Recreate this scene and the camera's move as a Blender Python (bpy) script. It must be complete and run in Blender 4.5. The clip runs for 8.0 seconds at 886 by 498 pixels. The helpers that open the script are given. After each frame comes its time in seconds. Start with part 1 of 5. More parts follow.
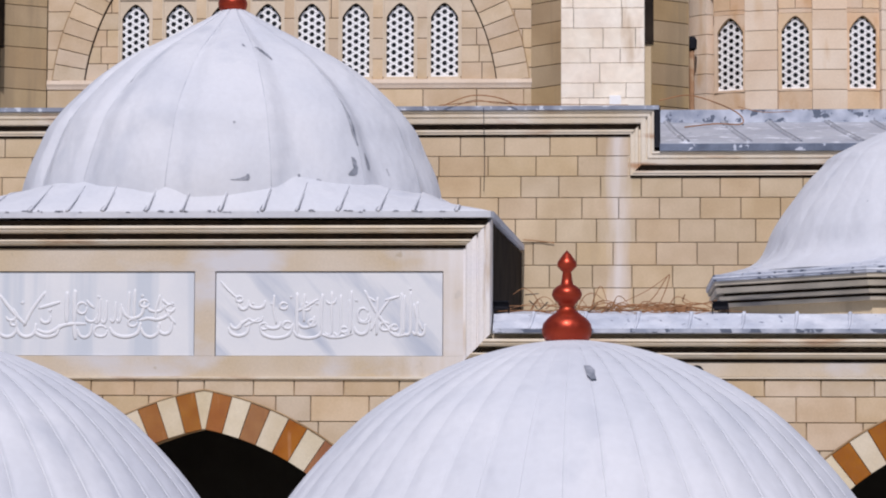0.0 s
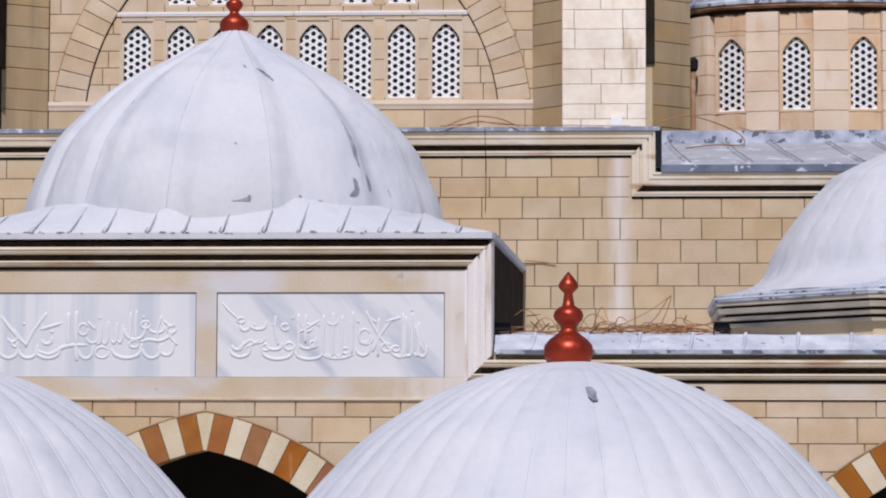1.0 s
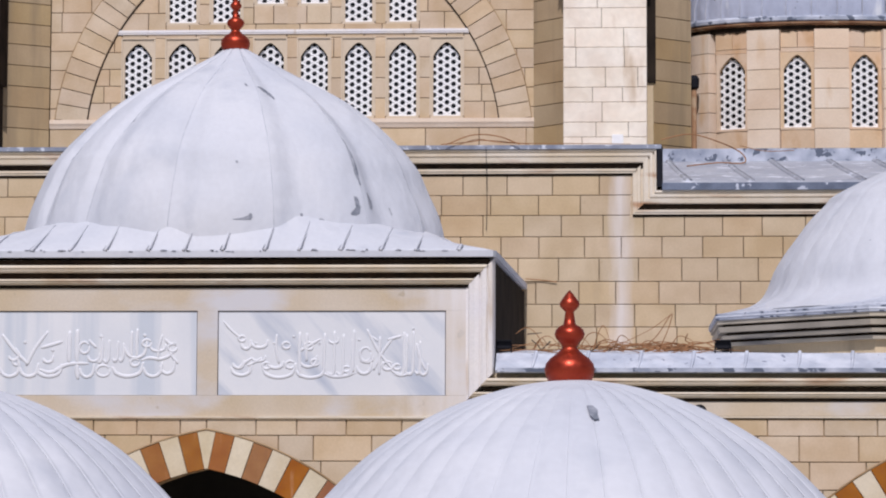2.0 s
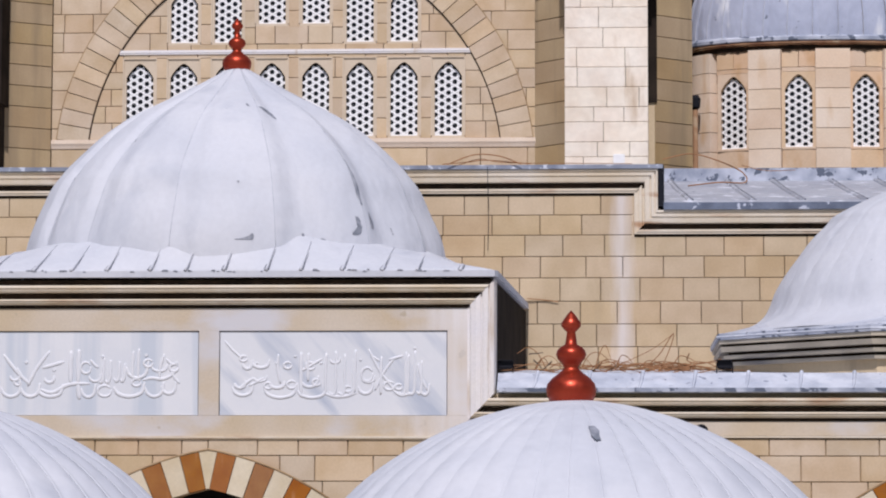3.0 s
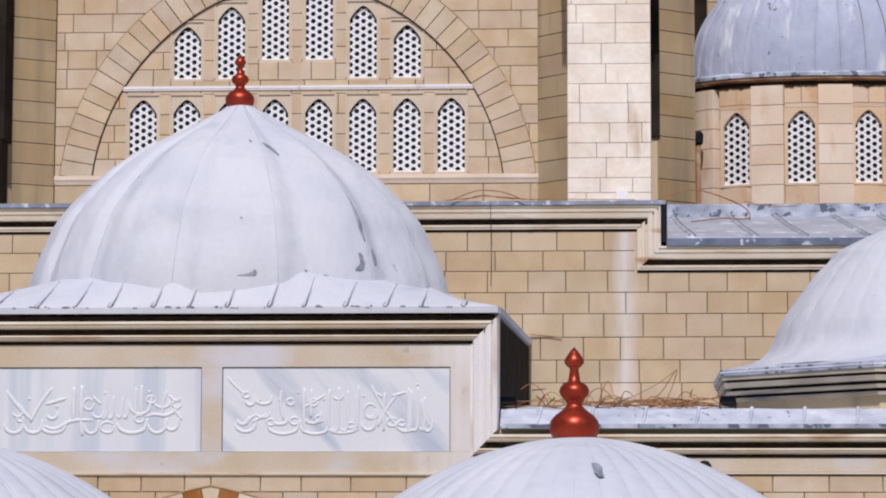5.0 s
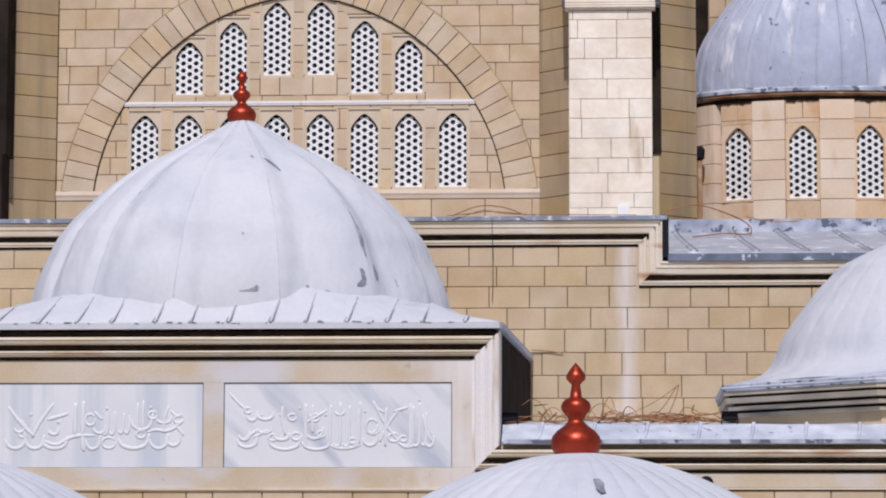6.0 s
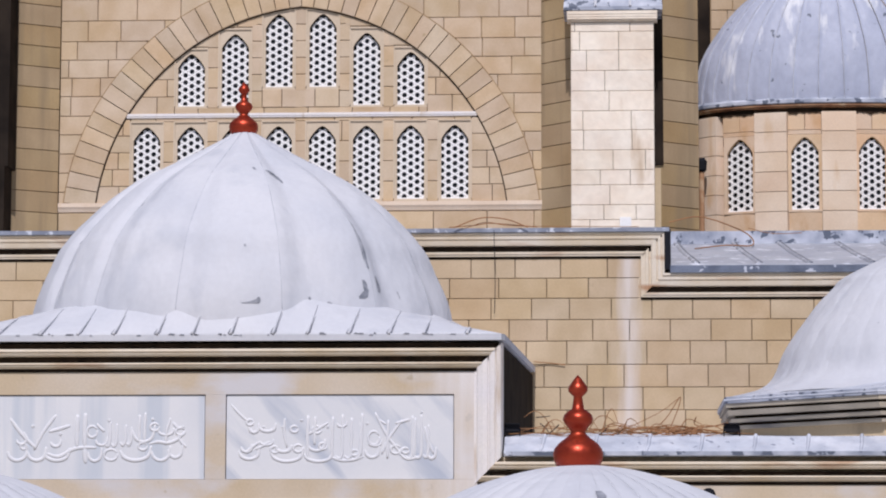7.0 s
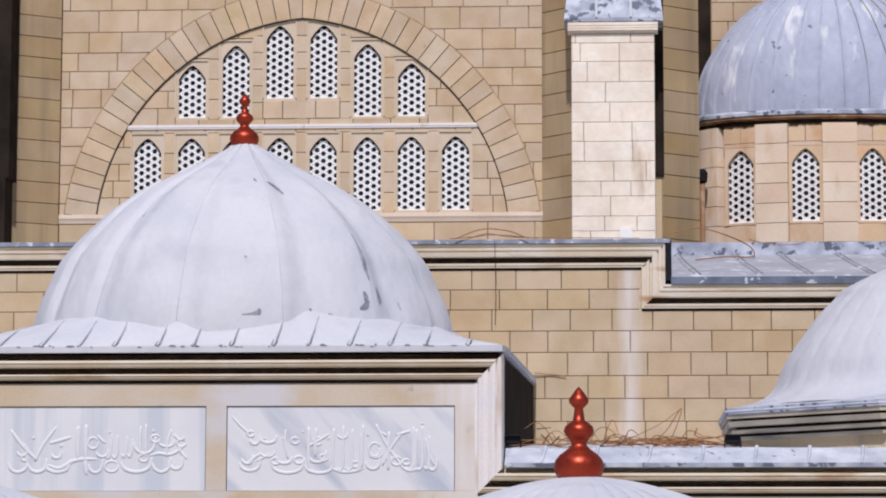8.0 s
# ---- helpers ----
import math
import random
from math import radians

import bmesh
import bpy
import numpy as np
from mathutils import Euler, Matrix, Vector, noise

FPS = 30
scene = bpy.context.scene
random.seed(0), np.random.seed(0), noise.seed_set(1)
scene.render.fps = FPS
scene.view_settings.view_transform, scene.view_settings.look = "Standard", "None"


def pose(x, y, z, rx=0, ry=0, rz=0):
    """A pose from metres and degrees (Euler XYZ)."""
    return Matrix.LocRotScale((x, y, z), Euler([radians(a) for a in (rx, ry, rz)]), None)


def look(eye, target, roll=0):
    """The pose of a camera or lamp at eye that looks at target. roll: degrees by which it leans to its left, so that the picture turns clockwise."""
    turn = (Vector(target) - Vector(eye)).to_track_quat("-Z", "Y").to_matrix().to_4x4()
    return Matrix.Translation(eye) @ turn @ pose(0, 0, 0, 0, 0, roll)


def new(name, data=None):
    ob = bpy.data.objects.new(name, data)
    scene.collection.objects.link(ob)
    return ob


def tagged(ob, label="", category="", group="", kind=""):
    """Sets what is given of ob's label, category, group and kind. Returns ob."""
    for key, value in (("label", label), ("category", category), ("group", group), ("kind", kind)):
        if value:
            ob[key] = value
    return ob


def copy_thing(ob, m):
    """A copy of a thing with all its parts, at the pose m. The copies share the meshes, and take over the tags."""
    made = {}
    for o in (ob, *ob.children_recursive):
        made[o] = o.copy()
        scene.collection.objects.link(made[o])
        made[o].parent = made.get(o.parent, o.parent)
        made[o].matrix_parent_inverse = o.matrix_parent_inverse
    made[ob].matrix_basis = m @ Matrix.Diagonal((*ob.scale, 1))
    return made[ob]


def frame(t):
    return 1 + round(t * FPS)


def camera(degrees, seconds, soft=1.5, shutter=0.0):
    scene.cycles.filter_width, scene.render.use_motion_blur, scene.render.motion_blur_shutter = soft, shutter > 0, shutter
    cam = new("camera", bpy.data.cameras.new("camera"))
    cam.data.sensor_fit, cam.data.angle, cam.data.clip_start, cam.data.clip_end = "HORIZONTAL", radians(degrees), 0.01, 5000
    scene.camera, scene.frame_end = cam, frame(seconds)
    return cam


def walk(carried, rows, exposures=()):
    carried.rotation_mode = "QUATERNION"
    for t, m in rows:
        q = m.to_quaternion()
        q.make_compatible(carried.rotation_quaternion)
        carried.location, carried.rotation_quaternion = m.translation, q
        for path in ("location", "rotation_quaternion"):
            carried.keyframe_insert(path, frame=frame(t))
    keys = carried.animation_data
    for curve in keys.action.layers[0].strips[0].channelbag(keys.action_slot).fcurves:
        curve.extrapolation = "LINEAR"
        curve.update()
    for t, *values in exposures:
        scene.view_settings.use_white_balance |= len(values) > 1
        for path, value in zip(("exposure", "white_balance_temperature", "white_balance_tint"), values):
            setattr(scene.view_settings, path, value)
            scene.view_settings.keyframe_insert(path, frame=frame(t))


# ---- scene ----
cam = camera(17.823, 8.0, soft=2.0)
ROWS = [
    (0.0, 5.964, 4.2401, -0.2005, 3.3686),
    (0.5, 5.9684, 4.4554, -0.1893, 3.3855),
    (1.0, 5.9728, 4.654, -0.1799, 3.3991),
    (1.5, 5.9764, 4.8328, -0.1794, 3.4108),
    (3.0, 5.9887, 5.4041, -0.1348, 3.4561),
    (3.5, 5.9927, 5.6087, -0.1309, 3.472),
    (4.0, 5.9967, 5.7804, -0.1354, 3.4820),
    (4.5, 6.0, 5.95, -0.13, 3.5),
    (6.0, 6.0102, 6.4176, -0.1063, 3.5522),
    (6.5, 6.0127, 6.5472, -0.1007, 3.5729),
    (7.0, 6.0153, 6.6512, -0.1066, 3.5943),
    (7.5, 6.0171, 6.7548, -0.1053, 3.6035),
    (8.0, 6.02, 6.8761, -0.0958, 3.611),
]
walk(cam, [(t, pose(0, 0, z, 90 + pitch, lean, yaw)) for t, z, pitch, lean, yaw in ROWS], [(0.0, -0.10, 6170, 16), (8.0, -0.10, 6170, 16)])

# ---- light ----
world = bpy.data.worlds.new("sky")
scene.world = world
world.use_nodes = True
wn = world.node_tree.nodes
sky = wn.new("ShaderNodeTexSky")
sky.sky_type, sky.sun_disc = "NISHITA", False
SUN_EL, SUN_AZ = 52.0, 181.0    # degrees: height, and compass turn from +y towards +x
sky.sun_elevation, sky.sun_rotation = radians(SUN_EL), radians(SUN_AZ)
world.node_tree.links.new(sky.outputs[0], wn["Background"].inputs[0])
wn["Background"].inputs[1].default_value = 0.062
sun_way = Vector((math.sin(radians(SUN_AZ)) * math.cos(radians(SUN_EL)), math.cos(radians(SUN_AZ)) * math.cos(radians(SUN_EL)), math.sin(radians(SUN_EL))))
sun_data = bpy.data.lights.new("sun", "SUN")
sun_data.energy, sun_data.angle, sun_data.color = 3.6, radians(1.0), (1.0, 0.955, 0.905)
sun = new("sun", sun_data)
sun.matrix_world = look(sun_way * 60, (0, 0, 0))

# ---- materials ----
def surf(name, c1, c2, rough=0.75, metal=0.0, big=0.8, fine=30.0, bump=0.12, rand=0.0, island=0.0, stain=None, stain_at=0.62, stain_soft=0.1, stain_scale=(2.0, 2.0, 0.5), fleck=None, fleck_at=0.72, fleck_scale=6.0, streak=None, grit=(0.95, 1.04), dent=0.0, gloss=0.5, stain_turn=0.0):
    m = bpy.data.materials.new(name)
    m.use_nodes = True
    nt = m.node_tree
    N, L = nt.nodes, nt.links
    bsdf = N["Principled BSDF"]
    geo = N.new("ShaderNodeNewGeometry")
    def noise_at(scale, detail=4.0, mapped=None, turn=0.0):
        n = N.new("ShaderNodeTexNoise")
        n.inputs["Scale"].default_value = scale
        n.inputs["Detail"].default_value = detail
        src = geo.outputs["Position"]
        if turn:
            v = N.new("ShaderNodeVectorRotate")
            v.rotation_type = "Y_AXIS"
            v.inputs["Angle"].default_value = radians(turn)
            L.new(src, v.inputs["Vector"])
            src = v.outputs[0]
        if mapped:
            v = N.new("ShaderNodeVectorMath")
            v.operation = "MULTIPLY"
            v.inputs[1].default_value = mapped
            L.new(src, v.inputs[0])
            src = v.outputs[0]
        L.new(src, n.inputs["Vector"])
        return n.outputs["Fac"]
    def ramp(fac, a, b, lo=0.0, hi=1.0):
        r = N.new("ShaderNodeMapRange")
        r.inputs["From Min"].default_value, r.inputs["From Max"].default_value = a, b
        r.inputs["To Min"].default_value, r.inputs["To Max"].default_value = lo, hi
        L.new(fac, r.inputs["Value"])
        return r.outputs[0]
    def mix(fac, a, b, mode="MIX"):
        x = N.new("ShaderNodeMix")
        x.data_type, x.blend_type = "RGBA", mode
        if isinstance(fac, float):
            x.inputs[0].default_value = fac
        else:
            L.new(fac, x.inputs[0])
        for socket, v in ((x.inputs[6], a), (x.inputs[7], b)):
            if isinstance(v, tuple):
                socket.default_value = (*v, 1)
            else:
                L.new(v, socket)
        return x.outputs[2]
    col = mix(ramp(noise_at(big), 0.35, 0.65), c1, c2)
    grain = noise_at(fine, 6.0)
    hsv = N.new("ShaderNodeHueSaturation")
    L.new(col, hsv.inputs["Color"])
    value = ramp(grain, 0.3, 0.7, *grit)
    if rand or island:
        if rand:
            info = N.new("ShaderNodeObjectInfo")
            r = ramp(info.outputs["Random"], 0, 1, 1 - rand, 1 + rand)
        else:
            r = ramp(geo.outputs["Random Per Island"], 0, 1, 1 - island, 1 + island)
        mul = N.new("ShaderNodeMath")
        mul.operation = "MULTIPLY"
        L.new(value, mul.inputs[0])
        L.new(r, mul.inputs[1])
        value = mul.outputs[0]
        which = info.outputs["Random"] if rand else geo.outputs["Random Per Island"]
        def scatter(k):
            # further even numbers drawn from the one random number
            x = N.new("ShaderNodeMath")
            x.operation = "MULTIPLY"
            L.new(which, x.inputs[0])
            x.inputs[1].default_value = k
            y = N.new("ShaderNodeMath")
            y.operation = "FRACT"
            L.new(x.outputs[0], y.inputs[0])
            return y.outputs[0]
        L.new(ramp(scatter(17.3), 0, 1, 1.0 + 1.7 * (rand or island), 1.0 - 1.5 * (rand or island)), hsv.inputs["Saturation"])
        L.new(ramp(scatter(41.7), 0, 1, 0.5 - 0.05 * (rand or island), 0.5 + 0.06 * (rand or island)), hsv.inputs["Hue"])
    L.new(value, hsv.inputs["Value"])
    col = hsv.outputs[0]
    if stain:
        col = mix(ramp(noise_at(1.0, 5.0, stain_scale, stain_turn), stain_at, stain_at + stain_soft), col, stain)
    if fleck:
        col = mix(ramp(noise_at(fleck_scale, 8.0), fleck_at, fleck_at + 0.03), col, fleck)
    if streak:
        # lime run: a pale upright band at x = streak[0], streak[1] wide, ragged at its sides
        xyz = N.new("ShaderNodeSeparateXYZ")
        L.new(geo.outputs["Position"], xyz.inputs[0])
        d = N.new("ShaderNodeMath")
        d.operation = "SUBTRACT"
        L.new(xyz.outputs[0], d.inputs[0])
        d.inputs[1].default_value = streak[0]
        e = N.new("ShaderNodeMath")
        e.operation = "ABSOLUTE"
        L.new(d.outputs[0], e.inputs[0])
        w = N.new("ShaderNodeMath")
        w.operation = "MULTIPLY_ADD"
        L.new(noise_at(1.0, 5.0, (4.0, 4.0, 0.7)), w.inputs[0])
        w.inputs[1].default_value = -streak[1] * 1.2
        L.new(e.outputs[0], w.inputs[2])
        col = mix(ramp(w.outputs[0], -0.55 * streak[1], 0.05 * streak[1], streak[2], 0.0), col, (0.76, 0.73, 0.74))
    L.new(col, bsdf.inputs["Base Color"])
    bsdf.inputs["Metallic"].default_value = metal
    bsdf.inputs["Specular IOR Level"].default_value = gloss
    L.new(ramp(noise_at(big * 4), 0.3, 0.7, max(rough - 0.1, 0.05), min(rough + 0.1, 1)), bsdf.inputs["Roughness"])
    if bump:
        b = N.new("ShaderNodeBump")
        b.inputs["Strength"].default_value, b.inputs["Distance"].default_value = bump, 0.02
        L.new(grain, b.inputs["Height"])
        if dent:
            d = N.new("ShaderNodeBump")
            d.inputs["Strength"].default_value, d.inputs["Distance"].default_value = 1.0, dent
            L.new(noise_at(1.0, 2.0, (2.6, 2.6, 1.3)), d.inputs["Height"])
            L.new(d.outputs[0], b.inputs["Normal"])
        L.new(b.outputs[0], bsdf.inputs["Normal"])
    return m

STONE = surf("ashlar_stone", (0.524, 0.389, 0.252), (0.602, 0.471, 0.335), 0.8, big=2.3, rand=0.075, stain=(0.47, 0.34, 0.20), stain_at=0.58, stain_soft=0.18, stain_scale=(1.2, 1.2, 0.9), fleck=(0.42, 0.31, 0.19), fleck_at=0.70, fleck_scale=2.2)
STONE_FILL = surf("ashlar_plain", (0.56, 0.43, 0.27), (0.63, 0.50, 0.33), 0.8, big=1.3, stain=(0.42, 0.32, 0.21), stain_at=0.6, stain_soft=0.18)
STONE_UP = surf("upper_ashlar_stone", (0.485, 0.362, 0.225), (0.550, 0.423, 0.278), 0.8, big=2.3, rand=0.055, fleck=(0.44, 0.33, 0.21), fleck_at=0.69, fleck_scale=2.2, stain=(0.45, 0.34, 0.21), stain_at=0.60, stain_soft=0.18, streak=(0.135, 0.34, 0.55))
# near-black tone: shade of slots and corners put into the colour, plus grime
SHADE_GRIME = surf("shade_and_grime_stone", (0.018, 0.014, 0.012), (0.036, 0.027, 0.021), 0.95, big=2.0, gloss=0.05)
MORTAR = surf("brown_mortar", (0.30, 0.20, 0.11), (0.46, 0.33, 0.20), 0.9, gloss=0.1)
PIER_STONE = surf("pale_limestone", (0.787, 0.672, 0.552), (0.874, 0.787, 0.672), 0.42, big=2.0, rand=0.06, bump=0.5, fine=9.0, stain=(0.60, 0.47, 0.34), stain_at=0.6)
FASCIA = surf("portal_stone", (0.545, 0.435, 0.30), (0.60, 0.515, 0.42), 0.65, big=0.9, stain=(0.60, 0.585, 0.61), stain_at=0.52, stain_soft=0.14, stain_scale=(0.55, 0.55, 1.0), fleck=(0.44, 0.36, 0.26), fleck_at=0.68, fleck_scale=2.6, streak=(-1.75, 1.9, 0.8))
MOULD = surf("moulded_stone", (0.634, 0.528, 0.384), (0.710, 0.634, 0.528), 0.65, big=1.5, stain=(0.42, 0.24, 0.13), stain_at=0.57, stain_soft=0.15, stain_scale=(0.8, 0.8, 4.0))
MARBLE = surf("veined_marble", (0.74, 0.745, 0.775), (0.68, 0.695, 0.74), 0.4, big=1.2, bump=0.03, grit=(0.99, 1.01), stain=(0.47, 0.51, 0.60), stain_at=0.52, stain_soft=0.16, stain_scale=(2.8, 1.0, 0.45), stain_turn=42.0)
MARBLE_BANDED = surf("banded_marble", (0.74, 0.745, 0.775), (0.68, 0.695, 0.74), 0.4, big=1.2, bump=0.03, grit=(0.99, 1.01), stain=(0.56, 0.60, 0.67), stain_at=0.50, stain_soft=0.12, stain_scale=(2.2, 1.0, 0.12))
GREY_MOULD = surf("weathered_grey_stone", (0.40, 0.35, 0.28), (0.56, 0.49, 0.39), 0.75, big=1.5, stain=(0.24, 0.22, 0.20), stain_at=0.55, stain_soft=0.15, stain_scale=(0.7, 0.7, 5.0))
# black that paints groove shade; the drips below the drum cornice share it
SHADE_CRUST = surf("black_crust", (0.022, 0.016, 0.012), (0.045, 0.030, 0.020), 0.95, big=4.0, gloss=0.05)
RELIEF = surf("carved_marble", (0.73, 0.735, 0.77), (0.68, 0.69, 0.74), 0.65, bump=0.03, grit=(0.99, 1.01))
LEAD_WHITE = surf("painted_lead", (0.535, 0.55, 0.605), (0.595, 0.603, 0.648), 0.78, dent=0.045, big=0.9, fine=14.0, bump=0.05, grit=(0.975, 1.02), stain=(0.465, 0.485, 0.545), stain_at=0.58, stain_soft=0.18, stain_scale=(1.3, 1.3, 1.0), fleck=(0.30, 0.32, 0.38), fleck_at=0.75, fleck_scale=4.2)
LEAD_WORN = surf("flaking_lead", (0.60, 0.62, 0.69), (0.48, 0.51, 0.59), 0.5, big=2.4, fine=14.0, bump=0.2, stain=(0.40, 0.43, 0.51), stain_at=0.48, stain_soft=0.22, stain_scale=(2.5, 2.5, 5.0), fleck=(0.24, 0.26, 0.33), fleck_at=0.645, fleck_scale=7.0, dent=0.10)
LEAD_GREY = surf("grey_lead", (0.33, 0.345, 0.40), (0.41, 0.425, 0.475), 0.6, dent=0.10, big=1.0, fine=14.0, bump=0.15, stain=(0.66, 0.68, 0.75), stain_at=0.58, stain_soft=0.1, stain_scale=(3.0, 3.0, 1.2), fleck=(0.12, 0.14, 0.19), fleck_at=0.68, fleck_scale=4.0)
LEAD_DARK = surf("dark_lead_edge", (0.10, 0.12, 0.17), (0.18, 0.21, 0.28), 0.75, big=3.0, fleck=(0.5, 0.53, 0.62), fleck_at=0.60, fleck_scale=7.0, gloss=0.15)
LEAD_PATCH = surf("bare_lead", (0.15, 0.165, 0.20), (0.34, 0.35, 0.40), 0.6, big=9.0)
LEAD_SEAM = surf("seam_lead", (0.36, 0.375, 0.43), (0.54, 0.555, 0.61), 0.6, big=3.5)
LEAD_FLAKED = surf("flaked_lead", (0.54, 0.57, 0.66), (0.26, 0.29, 0.37), 0.6, big=3.5, fine=14.0, bump=0.2, fleck=(0.10, 0.12, 0.17), fleck_at=0.56, fleck_scale=5.0)
LEAD_DOME = surf("blue_grey_lead", (0.360, 0.392, 0.506), (0.414, 0.446, 0.562), 0.6, big=1.2, fine=14.0, bump=0.1, grit=(0.96, 1.03), dent=0.06, stain=(0.62, 0.64, 0.70), stain_at=0.59, stain_soft=0.12, stain_scale=(4.0, 4.0, 1.0), fleck=(0.14, 0.16, 0.21), fleck_at=0.665, fleck_scale=5.5)
LEAD_MID = surf("slate_lead", (0.19, 0.21, 0.27), (0.31, 0.34, 0.42), 0.55, big=3.0, fleck=(0.55, 0.58, 0.66), fleck_at=0.575, fleck_scale=6.0)
TOWER_STONE = surf("weathered_tower_stone", (0.350, 0.244, 0.129), (0.432, 0.317, 0.184), 0.8, big=1.0, rand=0.06, stain=(0.27, 0.20, 0.12), stain_at=0.50, stain_soft=0.22, stain_scale=(3.2, 3.2, 0.22))
WINDOW_STONE = surf("smooth_surround_stone", (0.576, 0.468, 0.343), (0.630, 0.522, 0.399), 0.75, big=2.0)
DRUM_RECESS = surf("rusty_drum_stone", (0.620, 0.440, 0.287), (0.700, 0.530, 0.380), 0.65, big=1.6, rand=0.08, stain=(0.50, 0.27, 0.10), stain_at=0.54, stain_soft=0.16, stain_scale=(1.6, 1.6, 0.8))
DRUM_STONE = surf("drum_limestone", (0.706, 0.549, 0.410), (0.784, 0.647, 0.517), 0.6, big=1.4, rand=0.06, stain=(0.60, 0.38, 0.18), stain_at=0.62, stain_soft=0.15)
PALE_MOULD = surf("whitish_moulding", (0.76, 0.73, 0.75), (0.80, 0.75, 0.70), 0.55, big=1.2, stain=(0.50, 0.38, 0.26), stain_at=0.60, stain_soft=0.15, stain_scale=(4.0, 4.0, 0.6))
BLACK = surf("black_metal", (0.012, 0.013, 0.018), (0.02, 0.02, 0.025), 0.8, gloss=0.1)
COPPER = surf("red_copper_paint", (0.33, 0.036, 0.015), (0.41, 0.054, 0.022), 0.40, metal=0.7, big=6.0, bump=0.03)
RED_VOUSSOIR = surf("red_sandstone", (0.280, 0.095, 0.021), (0.348, 0.140, 0.035), 0.8, big=3.0, rand=0.08, stain=(0.40, 0.17, 0.06), stain_at=0.58, stain_scale=(9.0, 9.0, 1.5))
STAINED = surf("rust_stained_stone", (0.42, 0.24, 0.13), (0.22, 0.10, 0.05), 0.8, big=2.2, stain=(0.55, 0.42, 0.28), stain_at=0.58, stain_scale=(2.0, 2.0, 2.0))
CREAM_VOUSSOIR = surf("cream_limestone", (0.620, 0.517, 0.357), (0.696, 0.602, 0.451), 0.8, big=3.0, rand=0.06)
GRILLE = surf("white_plaster_grille", (0.86, 0.85, 0.85), (0.82, 0.81, 0.81), 0.7, big=2.0, bump=0.1)
# near-black colour stands in for the unlit rooms behind the grilles
GLASS_DARK = surf("dark_inside_glass", (0.010, 0.011, 0.014), (0.014, 0.014, 0.018), 0.25, bump=0.0)
TWIG = surf("dry_twig", (0.26, 0.12, 0.05), (0.36, 0.18, 0.08), 0.85, big=5.0)
BARK = surf("dark_bark", (0.06, 0.045, 0.035), (0.10, 0.075, 0.055), 0.9, big=6.0)
PAVING = surf("courtyard_paving", (0.38, 0.34, 0.28), (0.44, 0.40, 0.34), 0.8)
# darkness of the portico's inside put into the plaster colour
PLASTER = surf("shade_dark_plaster", (0.02, 0.018, 0.016), (0.03, 0.027, 0.024), 0.9)

# ---- mesh helpers ----
def mesh_of(bm, material, name, smooth=False):
    me = bpy.data.meshes.new(name)
    bmesh.ops.recalc_face_normals(bm, faces=bm.faces[:])
    bm.to_mesh(me)
    bm.free()
    me.materials.append(material)
    if smooth:
        me.polygons.foreach_set("use_smooth", [True] * len(me.polygons))
    return me

def solid(name, bm, material, smooth=False):
    return new(name, mesh_of(bm, material, name, smooth))

def part(name, bm, material, parent, label="", smooth=False):
    ob = solid(name, bm, material, smooth)
    ob.parent = parent
    return tagged(ob, label)

def share(name, me, parent, m=None):
    ob = new(name, me)
    ob.parent = parent
    if m is not None:
        ob.matrix_basis = m
    return ob

def box(bm, x0, x1, y0, y1, z0, z1):
    v = [bm.verts.new((x, y, z)) for z in (z0, z1) for x, y in ((x0, y0), (x1, y0), (x1, y1), (x0, y1))]
    for f in ((3, 2, 1, 0), (4, 5, 6, 7), (0, 1, 5, 4), (1, 2, 6, 5), (2, 3, 7, 6), (3, 0, 4, 7)):
        bm.faces.new([v[i] for i in f])
    return bm

def B(*spans):
    bm = bmesh.new()
    for s in spans:
        box(bm, *s)
    return bm

def prism(poly, y0, y1, bevel=0.0, bm=None):
    """A convex x-z polygon with its front at y0, its front edges chamfered."""
    bm = bm or bmesh.new()
    n = len(poly)
    cx, cz = sum(p[0] for p in poly) / n, sum(p[1] for p in poly) / n
    rings = [[bm.verts.new((x, y1, z)) for x, z in poly]]
    if bevel:
        rings.append([bm.verts.new((x, y0 + bevel, z)) for x, z in poly])
        ring = []
        for x, z in poly:
            d = max(math.hypot(x - cx, z - cz), 1e-4)
            k = max(1 - bevel * 1.4 / d, 0.3)
            ring.append(bm.verts.new((cx + (x - cx) * k, y0, cz + (z - cz) * k)))
        rings.append(ring)
    else:
        rings.append([bm.verts.new((x, y0, z)) for x, z in poly])
    for a, b in zip(rings, rings[1:]):
        for i in range(n):
            bm.faces.new((a[i], a[(i + 1) % n], b[(i + 1) % n], b[i]))
    bm.faces.new(rings[-1])
    bm.faces.new(rings[0][::-1])
    return bm

def lathe(profile, seg=32, bm=None, at=(0, 0, 0)):
    bm = bm or bmesh.new()
    rings = []
    for r, z in profile:
        if r < 1e-4:
            rings.append([bm.verts.new((at[0], at[1], at[2] + z))])
        else:
            rings.append([bm.verts.new((at[0] + r * math.cos(6.28318531 * i / seg), at[1] + r * math.sin(6.28318531 * i / seg), at[2] + z)) for i in range(seg)])
    for a, b in zip(rings, rings[1:]):
        for i in range(seg):
            j = (i + 1) % seg
            if len(a) == 1 and len(b) > 1:
                bm.faces.new((a[0], b[j], b[i]))
            elif len(b) == 1 and len(a) > 1:
                bm.faces.new((a[i], a[j], b[0]))
            elif len(a) > 1:
                bm.faces.new((a[i], a[j], b[j], b[i]))
    return bm

